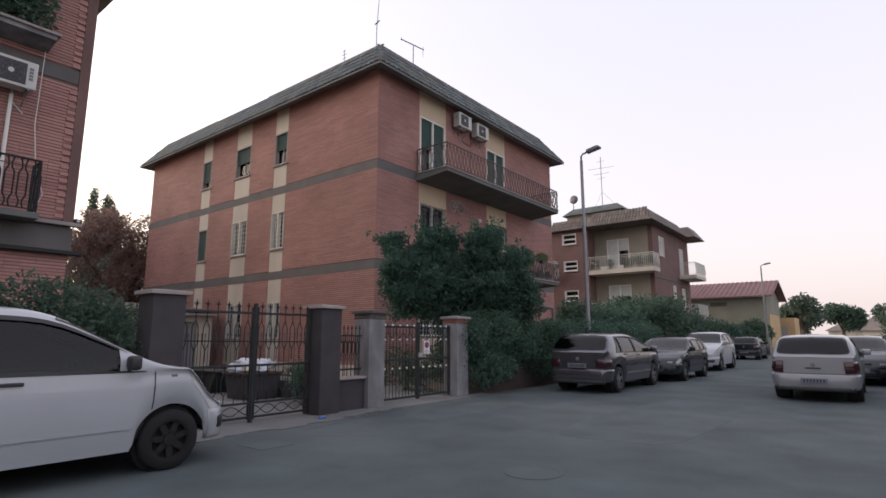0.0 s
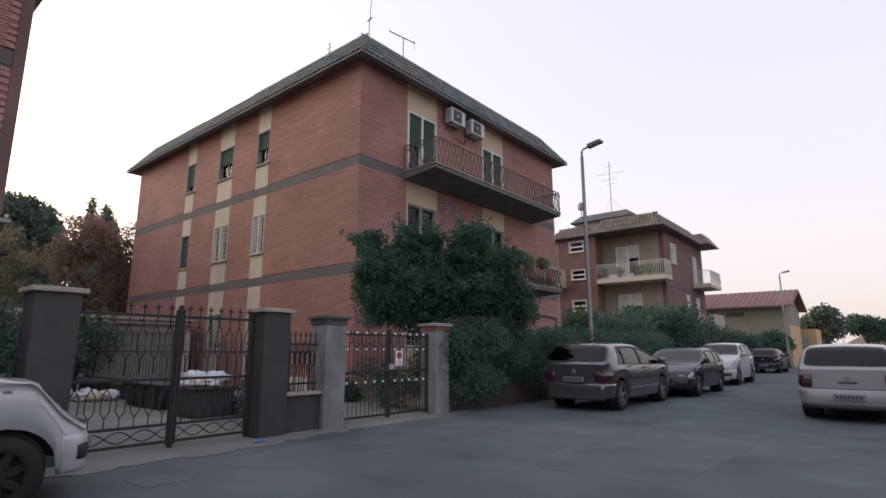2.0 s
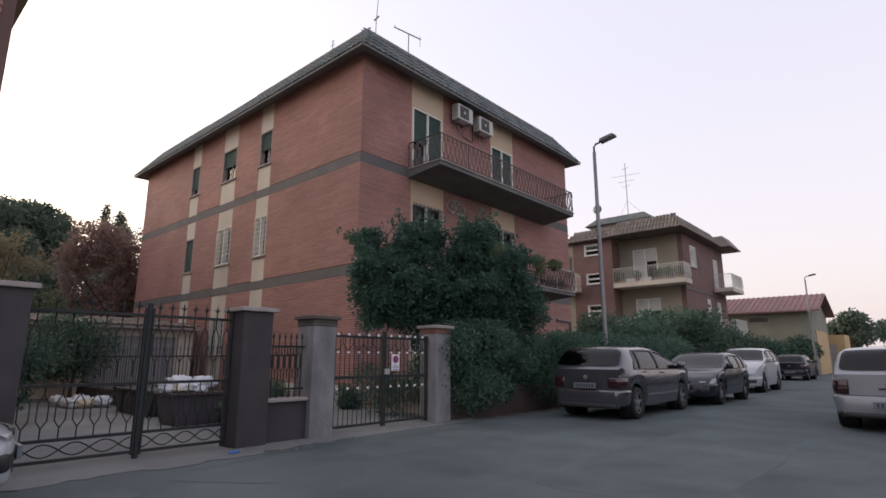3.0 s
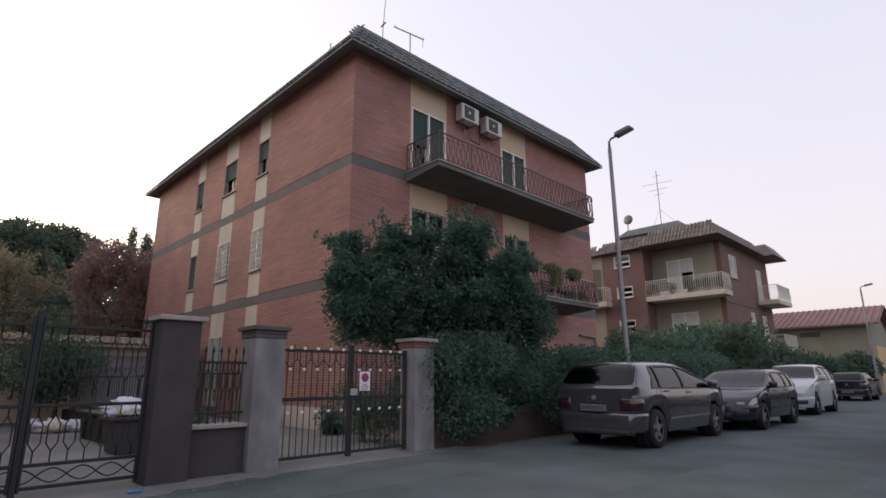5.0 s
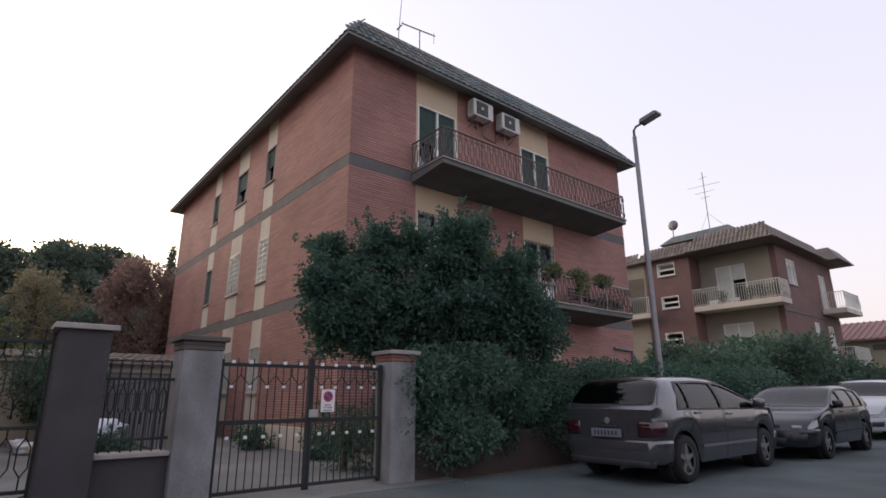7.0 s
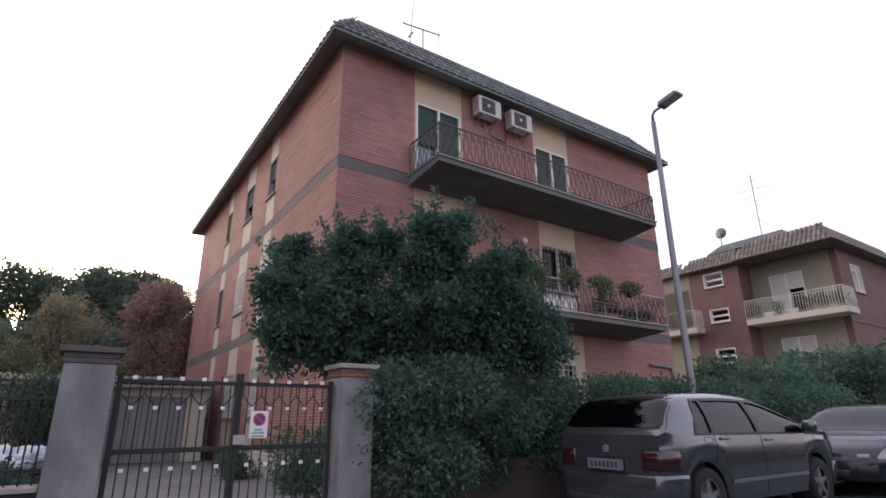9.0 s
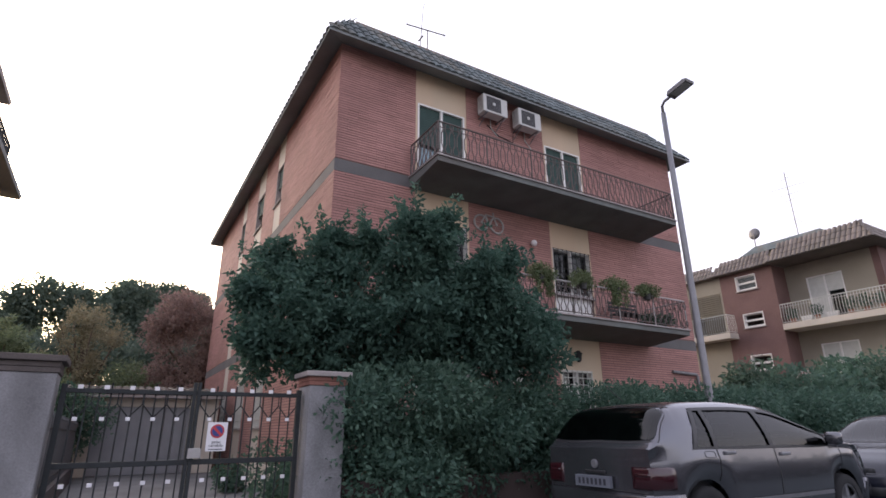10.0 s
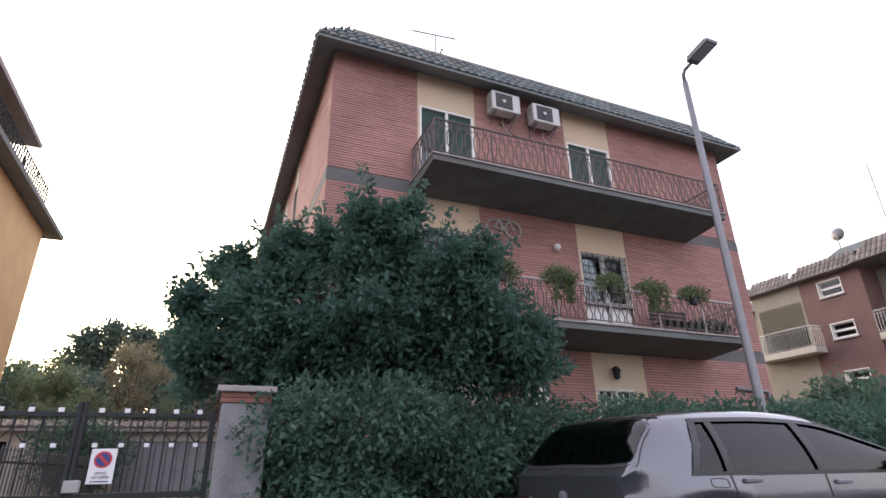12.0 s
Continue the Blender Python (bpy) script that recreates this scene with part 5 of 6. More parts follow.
def street_lamp(x, y, h, label, arm=0.75):
    lamp = thing("street_lamp", label, "street lamp", "street lamps")
    b = Build()
    b.tube([(x, y, 0), (x, y, 0.9), (x, y, 1.0), (x, y, h * 0.6), (x, y, h - 0.25)], [0.085, 0.085, 0.07, 0.06, 0.05], 14)
    part("pole", b, "steel", lamp, smooth=True)
    b = Build()
    b.tube([(x, y, h - 0.26), (x, y, h - 0.08), (x + 0.06, y, h + 0.0), (x + arm * 0.5, y, h + 0.06)], 0.032, 10)
    part("arm", b, "lamp_grey", lamp, smooth=True)
    b = Build()
    b.prism([(x + arm * 0.3, h + 0.0), (x + arm * 0.34, h + 0.1), (x + arm * 0.85, h + 0.17), (x + arm * 0.95, h + 0.14), (x + arm * 0.93, h + 0.09)], "y", y - 0.13, y + 0.13)
    head = part("lamp_head", b, "lamp_grey", lamp)
    b = Build()
    b.prism([(x + arm * 0.42, h + 0.018), (x + arm * 0.88, h + 0.082), (x + arm * 0.88, h + 0.07), (x + arm * 0.42, h + 0.004)], "y", y - 0.1, y + 0.1)
    part("lens", b, "lens", head)
    b = Build()
    b.bevel_box(x + 0.06, x + 0.09, y - 0.04, y + 0.04, 0.7, 0.95, 0.004)
    part("access_door", b, "lamp_grey", lamp)
    return lamp


street_lamp(-7.19, 16.43, 7.8, "grey steel street lamp post rising from the hedge")
street_lamp(-6.2, 48.4, 7.1, "slim steel street lamp post beside the shed")
street_lamp(-6.8, 86.8, 7.3, "slim steel street lamp far down the street")
b = Build()
b.lathe([(0.3, 0.0), (0.3, 0.004), (0.27, 0.005), (0.26, 0.002), (0.0, 0.004)], (-2.5, 4.05, 0.001), "z", 28)
tagged(part("manhole_cover", b, "asphalt_patch"), "round iron manhole cover set in the asphalt", "manhole cover")
b = Build()
b.bevel_box(-6.1, -5.6, 2.95, 3.45, -0.02, 0.006, 0.003)
tagged(part("drain_cover", b, "asphalt_patch"), "square concrete drain cover set in the asphalt", "drain cover")
b = Build()
rng = random.Random(4)
edge = [(-6.72 + rng.uniform(-0.1, 0.1) - 0.28 * max(0, (k - 20) / 14), 1.9 + k * 0.14) for k in range(35)]
b.prism([(-7.44, 1.9)] + edge + [(-7.44, edge[-1][1])], "z", -0.05, 0.014)
tagged(part("gate_apron", b, "concrete"), "pale worn concrete strip in front of the gates", "pavement", kind="structure")
b = Build()
b.bevel_box(-7.03, -6.98, 4.95, 5.1, 0.014, 0.045, 0.015)
tagged(part("plastic_bottle", b, "blue_litter"), "crushed blue plastic bottle by the gate pillar", "litter")
rng = random.Random(9)
b = Build()
for i in range(260):
    x, y = rng.uniform(-7.35, -6.6), rng.uniform(5.0, 12.5)
    s = rng.uniform(0.012, 0.035)
    a = rng.uniform(0, 6.28)
    b.add([(x + s * math.cos(a), y + s * math.sin(a), 0.017), (x - s * math.sin(a) * 0.5, y + s * math.cos(a) * 0.5, 0.022), (x - s * math.cos(a), y - s * math.sin(a), 0.018), (x + s * math.sin(a) * 0.5, y - s * math.cos(a) * 0.5, 0.024)], [(0, 1, 2), (0, 2, 3)])
tagged(part("leaf_litter", b, "leaf_dry"), "scattered dry leaves along the foot of the wall", "leaves", kind="stuff")


def ribbon(points, width, z):
    """A thin ragged strip lying on the road."""
    rr = random.Random(len(points))
    left_e, right_e = [], []
    for i, (x, y) in enumerate(points):
        a, c = points[max(i - 1, 0)], points[min(i + 1, len(points) - 1)]
        d = Vector((c[0] - a[0], c[1] - a[1])).normalized()
        w0 = width * rr.uniform(0.5, 1.2)
        left_e.append((x - d.y * w0, y + d.x * w0, z))
        right_e.append((x + d.y * w0, y - d.x * w0, z))
    n = len(points)
    return Build().add(left_e + right_e, [(i, i + 1, n + i + 1, n + i) for i in range(n - 1)])


def wander(x, y, heading, steps, seed, stride=0.12):
    rr, pts = random.Random(seed), [(x, y)]
    for _ in range(steps):
        heading += rr.uniform(-0.35, 0.35)
        x, y = x + stride * math.cos(heading), y + stride * math.sin(heading)
        pts.append((x, y))
    return pts


for i, (x, y, h, k) in enumerate(((-6.4, 4.2, 1.2, 16), (-6.1, 3.8, 0.5, 10), (-6.5, 7.0, 1.6, 26))):
    tagged(part("road_crack", ribbon(wander(x, y, h, k, 500 + i), 0.006, 0.0045), "crack"), "thin dark crack wandering across the asphalt", "crack", kind="structure")
for i, (x, y, w, l) in enumerate(((-2.6, 9.0, 0.9, 3.0), (-5.9, 7.6, 0.5, 1.6))):
    rr = random.Random(600 + i)
    n = 18
    ring = [(x + w * (1 + rr.uniform(-0.1, 0.1)) * math.copysign(abs(math.cos(a)) ** 0.5, math.cos(a)), y + l * (1 + rr.uniform(-0.08, 0.08)) * math.copysign(abs(math.sin(a)) ** 0.5, math.sin(a))) for a in (2 * math.pi * k / n for k in range(n))]
    b = Build()
    b.prism(ring, "z", -0.01, 0.002)
    tagged(part("road_patch", b, "asphalt_patch"), "slightly paler repair patch in the asphalt", "patch", kind="structure")

# never in view; added only to close off the street's other side
b = Build()
b.box(4.2, 4.45, -40, 60, -0.2, 2.0)
tagged(part("unseen_street_wall", b, "wall_brown"), "unseen plain brown wall added to close the other side of the street", "wall", kind="structure")


# ---- plants ----
def tree(label, base, height, lobes, leaf, count, size, seed, trunk_r=0.16, limbs=7, category="tree", name="tree", shell=0.5, group="", fork=0.35, sprigs=0, clumps=0):
    """A tapered, forking trunk and a crown of small leaves in uneven lobes. Lobes: (x, y, z, radius)."""
    t = thing(name, label, category, group)
    rng = random.Random(seed)
    x, y = base
    b = Build()
    bend = [(x, y, -0.1), (x + 0.04, y, height * fork * 0.4), (x - 0.05, y + 0.06, height * fork), (x, y + 0.05, height * 0.62)]
    b.tube(bend, [trunk_r * 1.25, trunk_r, trunk_r * 0.85, trunk_r * 0.4], 10)
    for i in range(limbs):
        lx, ly, lz, lr = lobes[i % len(lobes)]
        s = Vector(bend[2]) + Vector((0, 0, rng.uniform(-0.15, 0.2) * height * fork))
        e = Vector((lx + rng.uniform(-0.3, 0.3) * lr, ly + rng.uniform(-0.3, 0.3) * lr, lz + rng.uniform(-0.2, 0.3) * lr))
        m = s.lerp(e, 0.5) + Vector((rng.uniform(-0.1, 0.1), rng.uniform(-0.1, 0.1), 0.15))
        b.tube([s, m, e], [trunk_r * 0.5, trunk_r * 0.3, trunk_r * 0.1], 6)
    part("trunk", b, "bark", t, smooth=True)
    cs, rs = [], []
    for lx, ly, lz, lr in lobes:
        cs.append((lx, ly, lz))
        rs.append(lr)
        for _ in range(4):
            d = Vector((rng.gauss(0, 1), rng.gauss(0, 1), rng.gauss(0.15, 0.8))).normalized()
            cs.append(tuple(Vector((lx, ly, lz)) + d * lr * 0.85))
            rs.append(lr * rng.uniform(0.22, 0.4))
    rs = [(r, r, r) for r in rs]
    for _ in range(clumps):
        lx, ly, lz, lr = rng.choice(lobes)
        d = Vector((rng.gauss(0.3, 1), rng.gauss(0, 1), rng.gauss(0.3, 0.8))).normalized()
        r = rng.uniform(0.13, 0.27)
        cs.append(tuple(Vector((lx, ly, lz)) + d * (lr * rng.uniform(0.9, 1.1) + rng.uniform(-0.1, 0.16))))
        rs.append((r, r, r * 0.75))
    for _ in range(sprigs):
        lx, ly, lz, lr = rng.choice(lobes)
        d = Vector((rng.gauss(0.2, 0.8), rng.gauss(0, 0.8), rng.gauss(0.8, 0.6))).normalized()
        reach = rng.uniform(0.7, 1.5)
        for k in range(4):
            cs.append(tuple(Vector((lx, ly, lz)) + d * (lr * 0.95 + 0.13 * k * reach)))
            rs.append((0.11 - 0.02 * k,) * 3)
    leaf_cloud("crown", cs, rs, count, size, leaf, t, seed, shell=shell)
    return t


tree("broad dark evergreen citrus tree in the front garden", (-8.5, 10.7), 5.0,
     [(-9.0, 9.35, 2.6, 0.72), (-9.25, 9.45, 3.25, 0.36), (-9.5, 9.2, 3.7, 0.15), (-9.0, 8.85, 3.0, 0.2), (-8.9, 8.95, 2.3, 0.24), (-8.7, 10.2, 2.75, 0.95), (-8.8, 9.9, 3.5, 0.36), (-8.8, 9.8, 4.0, 0.14),
      (-8.2, 11.0, 2.85, 0.95), (-7.9, 10.9, 3.4, 0.42), (-7.75, 10.95, 3.75, 0.26), (-7.7, 11.1, 4.05, 0.13), (-7.6, 10.7, 3.95, 0.12), (-7.8, 11.9, 2.7, 0.85), (-7.5, 11.7, 3.2, 0.38), (-7.3, 12.0, 3.4, 0.14),
      (-7.7, 12.45, 2.5, 0.55), (-7.6, 12.75, 2.35, 0.36), (-8.3, 11.0, 2.35, 0.7), (-8.9, 9.9, 2.3, 0.55), (-7.9, 12.0, 2.3, 0.5), (-8.5, 10.4, 3.9, 0.16)],
     "leaf_citrus", 100000, 0.085, 21, 0.14, 14, shell=0.15, sprigs=130, clumps=240)


def hedge(label, name, x0, x1, y0, y1, top, leaf, count, size, seed, bottom=0.3):
    """A clipped but ragged hedge: stems and a body of small leaves."""
    h = thing(name, label, "hedge")
    rng = random.Random(seed)
    cs, rs = [], []
    y = y0
    while y < y1:
        z = bottom + 0.35
        while z < top:
            cs.append((rng.uniform(x0 + 0.3, x1 - 0.3), y + rng.uniform(-0.15, 0.15), min(z, top - 0.38) + rng.uniform(-0.08, 0.12)))
            rs.append((max(0.3, (x1 - x0) * 0.45) * rng.uniform(0.8, 1.1), 0.5 * rng.uniform(0.8, 1.15), 0.42 * rng.uniform(0.85, 1.1)))
            z += 0.4
        y += 0.42
    leaf_cloud("foliage", cs, rs, count, size, leaf, h, seed, shell=0.45)
    b = Build()
    y = y0 + 0.2
    while y < y1:
        b.tube([((x0 + x1) / 2, y, 0.0), ((x0 + x1) / 2 + rng.uniform(-0.1, 0.1), y + rng.uniform(-0.1, 0.1), top - 0.4)], 0.02, 5)
        y += 0.5
    part("stems", b, "bark", h)["kind"] = "stuff"
    return h


hedge("dense dark green laurel hedge overhanging a low wall", "hedge", -8.3, -6.95, 9.75, 16.2, 1.82, "leaf_hedge", 85000, 0.075, 31)
hedge("dense dark green laurel hedge overhanging a low wall", "hedge", -8.3, -7.05, 16.2, 24.0, 1.85, "leaf_hedge", 36000, 0.1, 32)
hedge("dusty green shrub hedge in front of the neighbour's house", "shrub_hedge", -8.9, -7.65, -8.0, 2.25, 2.08, "leaf_oleander", 62000, 0.075, 33, 0.6)
rng = random.Random(77)


def shrub(x, y, z, r, leaf, count, size, seed, label, name="shrub"):
    lob = [(x + rng.uniform(-0.6, 0.6) * r, y + rng.uniform(-0.6, 0.6) * r, z + rng.uniform(-0.3, 0.45) * r, r * rng.uniform(0.55, 0.9)) for _ in range(6)]
    return tree(label, (x, y), z + r, lob, leaf, count, size, seed, 0.05, 6, "shrub", name, 0.35)


for i, (x, y, z, r) in enumerate(((-9.6, 25.5, 1.7, 1.4), (-8.6, 28.5, 1.9, 1.4), (-10.6, 30.5, 2.2, 1.4), (-8.4, 31.8, 1.6, 1.3), (-9.0, 34.0, 1.7, 1.3), (-8.6, 38.0, 1.3, 1.3), (-8.4, 42.0, 1.2, 1.2), (-8.3, 46.5, 1.2, 1.2), (-7.6, 50.0, 1.5, 1.2), (-12.5, 27.5, 2.2, 1.3), (-9.6, 32.6, 2.7, 0.9))):
    shrub(x, y, z, r, "leaf_oleander" if i % 2 else "leaf_hedge", 5200, 0.2, 100 + i, "rounded dark green shrub in a front garden along the street")
for i, (x, y, z, r) in enumerate(((-9.3, 9.6, 0.45, 0.62), (-10.9, 10.0, 0.2, 0.35), (-13.8, 9.8, 0.22, 0.4), (-8.7, 6.0, 0.45, 0.35))):
    shrub(x, y, z, r, "leaf_hedge", 1500, 0.08, 130 + i, "small dark shrub growing just inside the gates")
shrub(-12.8, 3.7, 1.1, 0.75, "leaf_oleander", 5000, 0.09, 142, "dark bush just inside the carriage gate")
shrub(-19.3, 6.3, 1.4, 1.0, "leaf_hedge", 5000, 0.12, 140, "dark bush beside the outbuilding")
# trees behind the houses
for i, (x, y, h, r) in enumerate(((-46, 3.2, 10.9, 2.8), (-47, 7.7, 12.2, 2.5), (-47, -3.0, 8.2, 2.6), (-50, 10.4, 12.6, 2.8), (-47, -10, 8.3, 3.0), (-54, 12.4, 13.6, 2.2))):
    q = random.Random(200 + i)
    lob = [(x + q.uniform(-1, 1) * r, y + q.uniform(-1, 1) * r, h - 1.2 - q.uniform(0, 0.45) * h, r * q.uniform(0.4, 0.62)) for _ in range(11)] + [(x, y, h - 1.3, r * 0.55)]
    tree("tall dark umbrella pine behind the houses", (x, y), h, lob, "leaf_pine", 24000, 0.29, 210 + i, 0.3, 9, group="pines behind the houses", shell=0.3)
for i, (x, y, h) in enumerate(((-50, 15.1, 14.0), (-50.3, 16.3, 13.8), (-51, 17.2, 12.6))):
    lob = [(x, y, z, 0.6 * (1 - (z / h) ** (2, 7, 5)[i]) + 0.16) for z in np.arange(1.5, h - 0.15, 0.45)]
    tree("narrow dark cypress behind the houses", (x, y), h, lob, "leaf_pine", 16000, 0.24, 230 + i, 0.2, 4, group="cypresses behind the houses", shell=0.05)
lob = [(-32 + rng.uniform(-1.7, 1.7), 11 + rng.uniform(-2.4, 2.4), rng.uniform(2.6, 7.3), rng.uniform(0.7, 1.15)) for _ in range(24)]
tree("copper-red plum tree behind the brick house", (-32, 11), 8.4, lob, "leaf_red", 30000, 0.17, 241, 0.2, 12, shell=0.25, sprigs=60)
lob = [(-36 + rng.uniform(-1.7, 1.7), 16 + rng.uniform(-2.4, 2.4), rng.uniform(3.0, 6.6), rng.uniform(0.9, 1.3)) for _ in range(14)]
tree("copper-red plum tree behind the brick house", (-36, 16), 8.8, lob, "leaf_red", 20000, 0.18, 242, 0.2, 12, shell=0.25)
lob = [(-30 + rng.uniform(-1.5, 1.5), 5.8 + rng.gauss(0, 0.75), rng.uniform(2.4, 6.8), rng.uniform(0.25, 0.6)) for _ in range(34)]
tree("thin tree with yellowing leaves behind the outbuilding", (-30, 5.8), 7.2, lob, "leaf_dry", 9000, 0.13, 243, 0.15, 26, shell=0.15, sprigs=60)
for i, (x, y, h) in enumerate(((-29, 2.4, 5.6), (-31, 7.6, 4.2), (-27.5, 0.2, 5.2), (-34, -3.5, 6.0), (-28, 4.2, 3.8))):
    q = random.Random(250 + i)
    lob = [(x + q.uniform(-1.3, 1.3), y + q.uniform(-1.3, 1.3), q.uniform(0.35, 0.92) * h, q.uniform(0.35, 0.85)) for _ in range(17)]
    tree("light green garden tree behind the outbuilding", (x, y), h, lob, "leaf_light" if i != 2 else "leaf_oleander", 11000, 0.14, 260 + i, 0.12, 14, shell=0.2, sprigs=40)
hedge("tall tangled green shrubbery behind the outbuilding", "shrubbery", -39.5, -36.5, -14.0, 24.0, 6.4, "leaf_pine", 60000, 0.3, 36, 0.0)
# trees at the end of the street and hedge on its other side
for i, (x, y, h, r) in enumerate(((-6.3, 78, 6.3, 2.1), (-6.9, 82, 5.4, 1.9), (-2.7, 90, 6.0, 1.9), (3.5, 104, 6.2, 2.0), (11, 104, 6.0, 2.4))):
    q = random.Random(300 + i)
    lob = [(x + q.uniform(-0.8, 0.8) * r, y + q.uniform(-0.8, 0.8) * r, h - r * 0.4 - q.uniform(0, 1.1) * r, r * q.uniform(0.4, 0.65)) for _ in range(9)]
    tree("rounded green tree far down the street", (x, y), h, lob, "leaf_pine" if i < 2 else "leaf_oleander", 5500, 0.4, 310 + i, 0.22, 7, group="trees down the street", shell=0.3)
hedge("ragged green hedge on the other side of the street", "roadside_hedge", 0.95, 2.2, 17.0, 46.0, 1.7, "leaf_oleander", 30000, 0.16, 34, 0.0)


# ---- vehicles ----
def car(label, place, facing, paint, L=4.1, W=0.85, profile="hatch", belt=0.92, roof=1.45, hood=0.92, wheel_r=0.3, wheels=(0.62, 3.3), wind=(2.25, 3.05), tail=(0.0, 0.42), sill=0.24,
        rear_glass=True, rear_w=0.86, quarter=None, slope=0.0, bulge=0.07, front=0.26, lean=0.06, trim="dark_plastic", split=(1.55, 2.35), lights="plain", door_lines=True):
    """A parked car, built along +y from its tail: shell, glass, lamps, wheels, mirrors, plates, handles."""
    c = thing("car", label, "car", "parked cars")
    top_s = [0.0, 0.03, 0.08, tail[1] * 0.55, tail[1], tail[1] + 0.35, (tail[1] + wind[0]) / 2 + 0.25, wind[0], wind[1], wind[1] + 0.4, L - 0.45, L - 0.2, L - 0.06, L]
    top_z = [belt + 0.015, belt + 0.035, belt + 0.06, belt + (roof - belt) * 0.56, roof - 0.07, roof - 0.02, roof + 0.005, roof - 0.03, hood + 0.04, hood, hood - 0.08 - slope, hood - 0.17 - slope, hood - 0.3 - slope * 0.6, hood - 0.44]
    ss = np.unique(np.concatenate([np.linspace(0, L, 70), [w + d for w in wheels for d in np.linspace(-wheel_r * 1.2, wheel_r * 1.2, 17)], np.array(top_s), [wind[0] + 0.04, wind[1] - 0.06, tail[1] - 0.05, 0.1]]))

    def top(s):
        reach = 0.24 if tail[1] + 0.1 < s < L - 0.5 else 0.12
        k = [np.interp(s + d * reach, top_s, top_z) for d in (-1, -0.66, -0.33, 0, 0.33, 0.66, 1)]
        return float(np.dot(k, (0.08, 0.14, 0.18, 0.2, 0.18, 0.14, 0.08)))

    def half(s):
        e = min(s, L - s)
        return W * (1 - (0.13 if s < L / 2 else 0.2) * max(0, 1 - e / 0.6) ** 2)

    def bow(s, x):
        """How far the curved tail or nose stands out past its corners."""
        f = max(0, 1 - (x / W) ** 2)
        return -bulge * f * max(0, 1 - s / 0.7) + 0.2 * f * max(0, 1 - (L - s) / 0.9)

    def low(s):
        z = sill + 0.05 * max(0, 1 - min(s, L - s) / 0.5)
        for w0 in wheels:
            d = abs(s - w0)
            R = wheel_r * 1.2
            if d < R:
                z = max(z, wheel_r + math.sqrt(R * R - d * d))
        return z

    def section(s):
        zt, hw = top(s), half(s)
        zb = min(belt + 0.03 * (1 - s / L), zt - 0.02)
        zl = min(low(s), zb - 0.03)
        g = zt - zb
        wr = hw - 0.04 - 0.36 * g
        return [(hw - 0.06, zl), (hw - 0.012, zl + 0.3 * (zb - zl)), (hw, zl + 0.66 * (zb - zl)), (hw - 0.03, zb), (wr + 0.03, zb + 0.84 * g), (wr - 0.05, zb + 0.955 * g), (wr * 0.5, zt - 0.003), (0.0, zt + 0.003)]

    def point(s, v, side=1, off=0.0):
        p = section(s)
        i = min(int(v), 6)
        f = v - i
        x, z = p[i][0] * (1 - f) + p[i + 1][0] * f, p[i][1] * (1 - f) + p[i + 1][1] * f
        if 3 < v < 4:
            x += 0.028 * 4 * f * (1 - f)
        y = s + bow(s, x)
        if off:
            e, e2 = Vector(point(min(s + 0.02, L), v)), Vector(point(max(s - 0.02, 0), v))
            u = Vector(point(s, min(v + 0.05, 7))) - Vector(point(s, max(v - 0.05, 0)))
            nrm = u.cross(e - e2)
            if nrm.length > 1e-9:
                nrm.normalize()
                if nrm.dot(Vector((x, y, z)) - Vector((0, min(max(s, 0.6), L - 0.6), 0.7))) < 0:
                    nrm = -nrm
                return (side * (x + nrm.x * off), y + nrm.y * off, z + nrm.z * off)
        return (side * x, y, z)

    def wrapped(name, mat, end, u0, u1, z0, z1, off, depth=0.03, parent=c, lab="", nu=14, round_z=0.0):
        """A moulded piece that follows the tail (end 0) or nose (end 1): u from -1 to 1 across it, past 1 along the flank in metres."""
        def at(u, z, o):
            k = max(0, abs(u) - 1)
            s0 = k if end == 0 else L - k
            p = section(s0)
            xs = float(np.interp(z, [q[1] for q in p[:4]], [q[0] for q in p[:4]]))
            x = xs * max(-1, min(1, u))
            return Vector((x + (o if u > 1 else -o if u < -1 else 0) * min(1, k / 0.08), s0 + bow(s0, x) + (o if end else -o) * max(0, 1 - k / 0.3), z))
        b = Build()
        zs = [z0, z0 + (z1 - z0) * 0.12, z0 + (z1 - z0) * 0.5, z1 - (z1 - z0) * 0.12, z1]
        os_ = [off - 0.35 * abs(off) - round_z, off, off + round_z * 0.3, off, off - 0.35 * abs(off) - round_z]
        v_, m_ = [], len(zs) + 2
        for i in range(nu + 1):
            u = u0 + (u1 - u0) * i / nu
            v_ += [at(u, z0, -depth)] + [at(u, zz, oo) for zz, oo in zip(zs, os_)] + [at(u, z1, -depth)]
        f_ = [(i * m_ + j, i * m_ + j + 1, (i + 1) * m_ + j + 1, (i + 1) * m_ + j) for i in range(nu) for j in range(m_ - 1)]
        f_ += [tuple(range(m_)), tuple(nu * m_ + j for j in range(m_))]
        b.add(v_, f_)
        return part(name, b, mat, parent, lab, smooth=True)

    vs = [0, 0.5, 1, 1.5, 2, 2.5, 3, 3.5, 4, 4.5, 5, 5.5, 6, 6.5, 7]
    # glazed areas of the shell, left open: (s at low rear, low front, high front, high rear, v range, both sides joined)
    q0 = tail[1] + 0.08 if quarter is None else quarter
    side_panes = [(q0, split[0] - 0.05, split[0] - 0.05, q0 + lean), (split[0], split[1] - 0.04, split[1] - 0.1, split[0]), (split[1] + 0.02, wind[1] - front, wind[1] - front, split[1] - 0.02)]

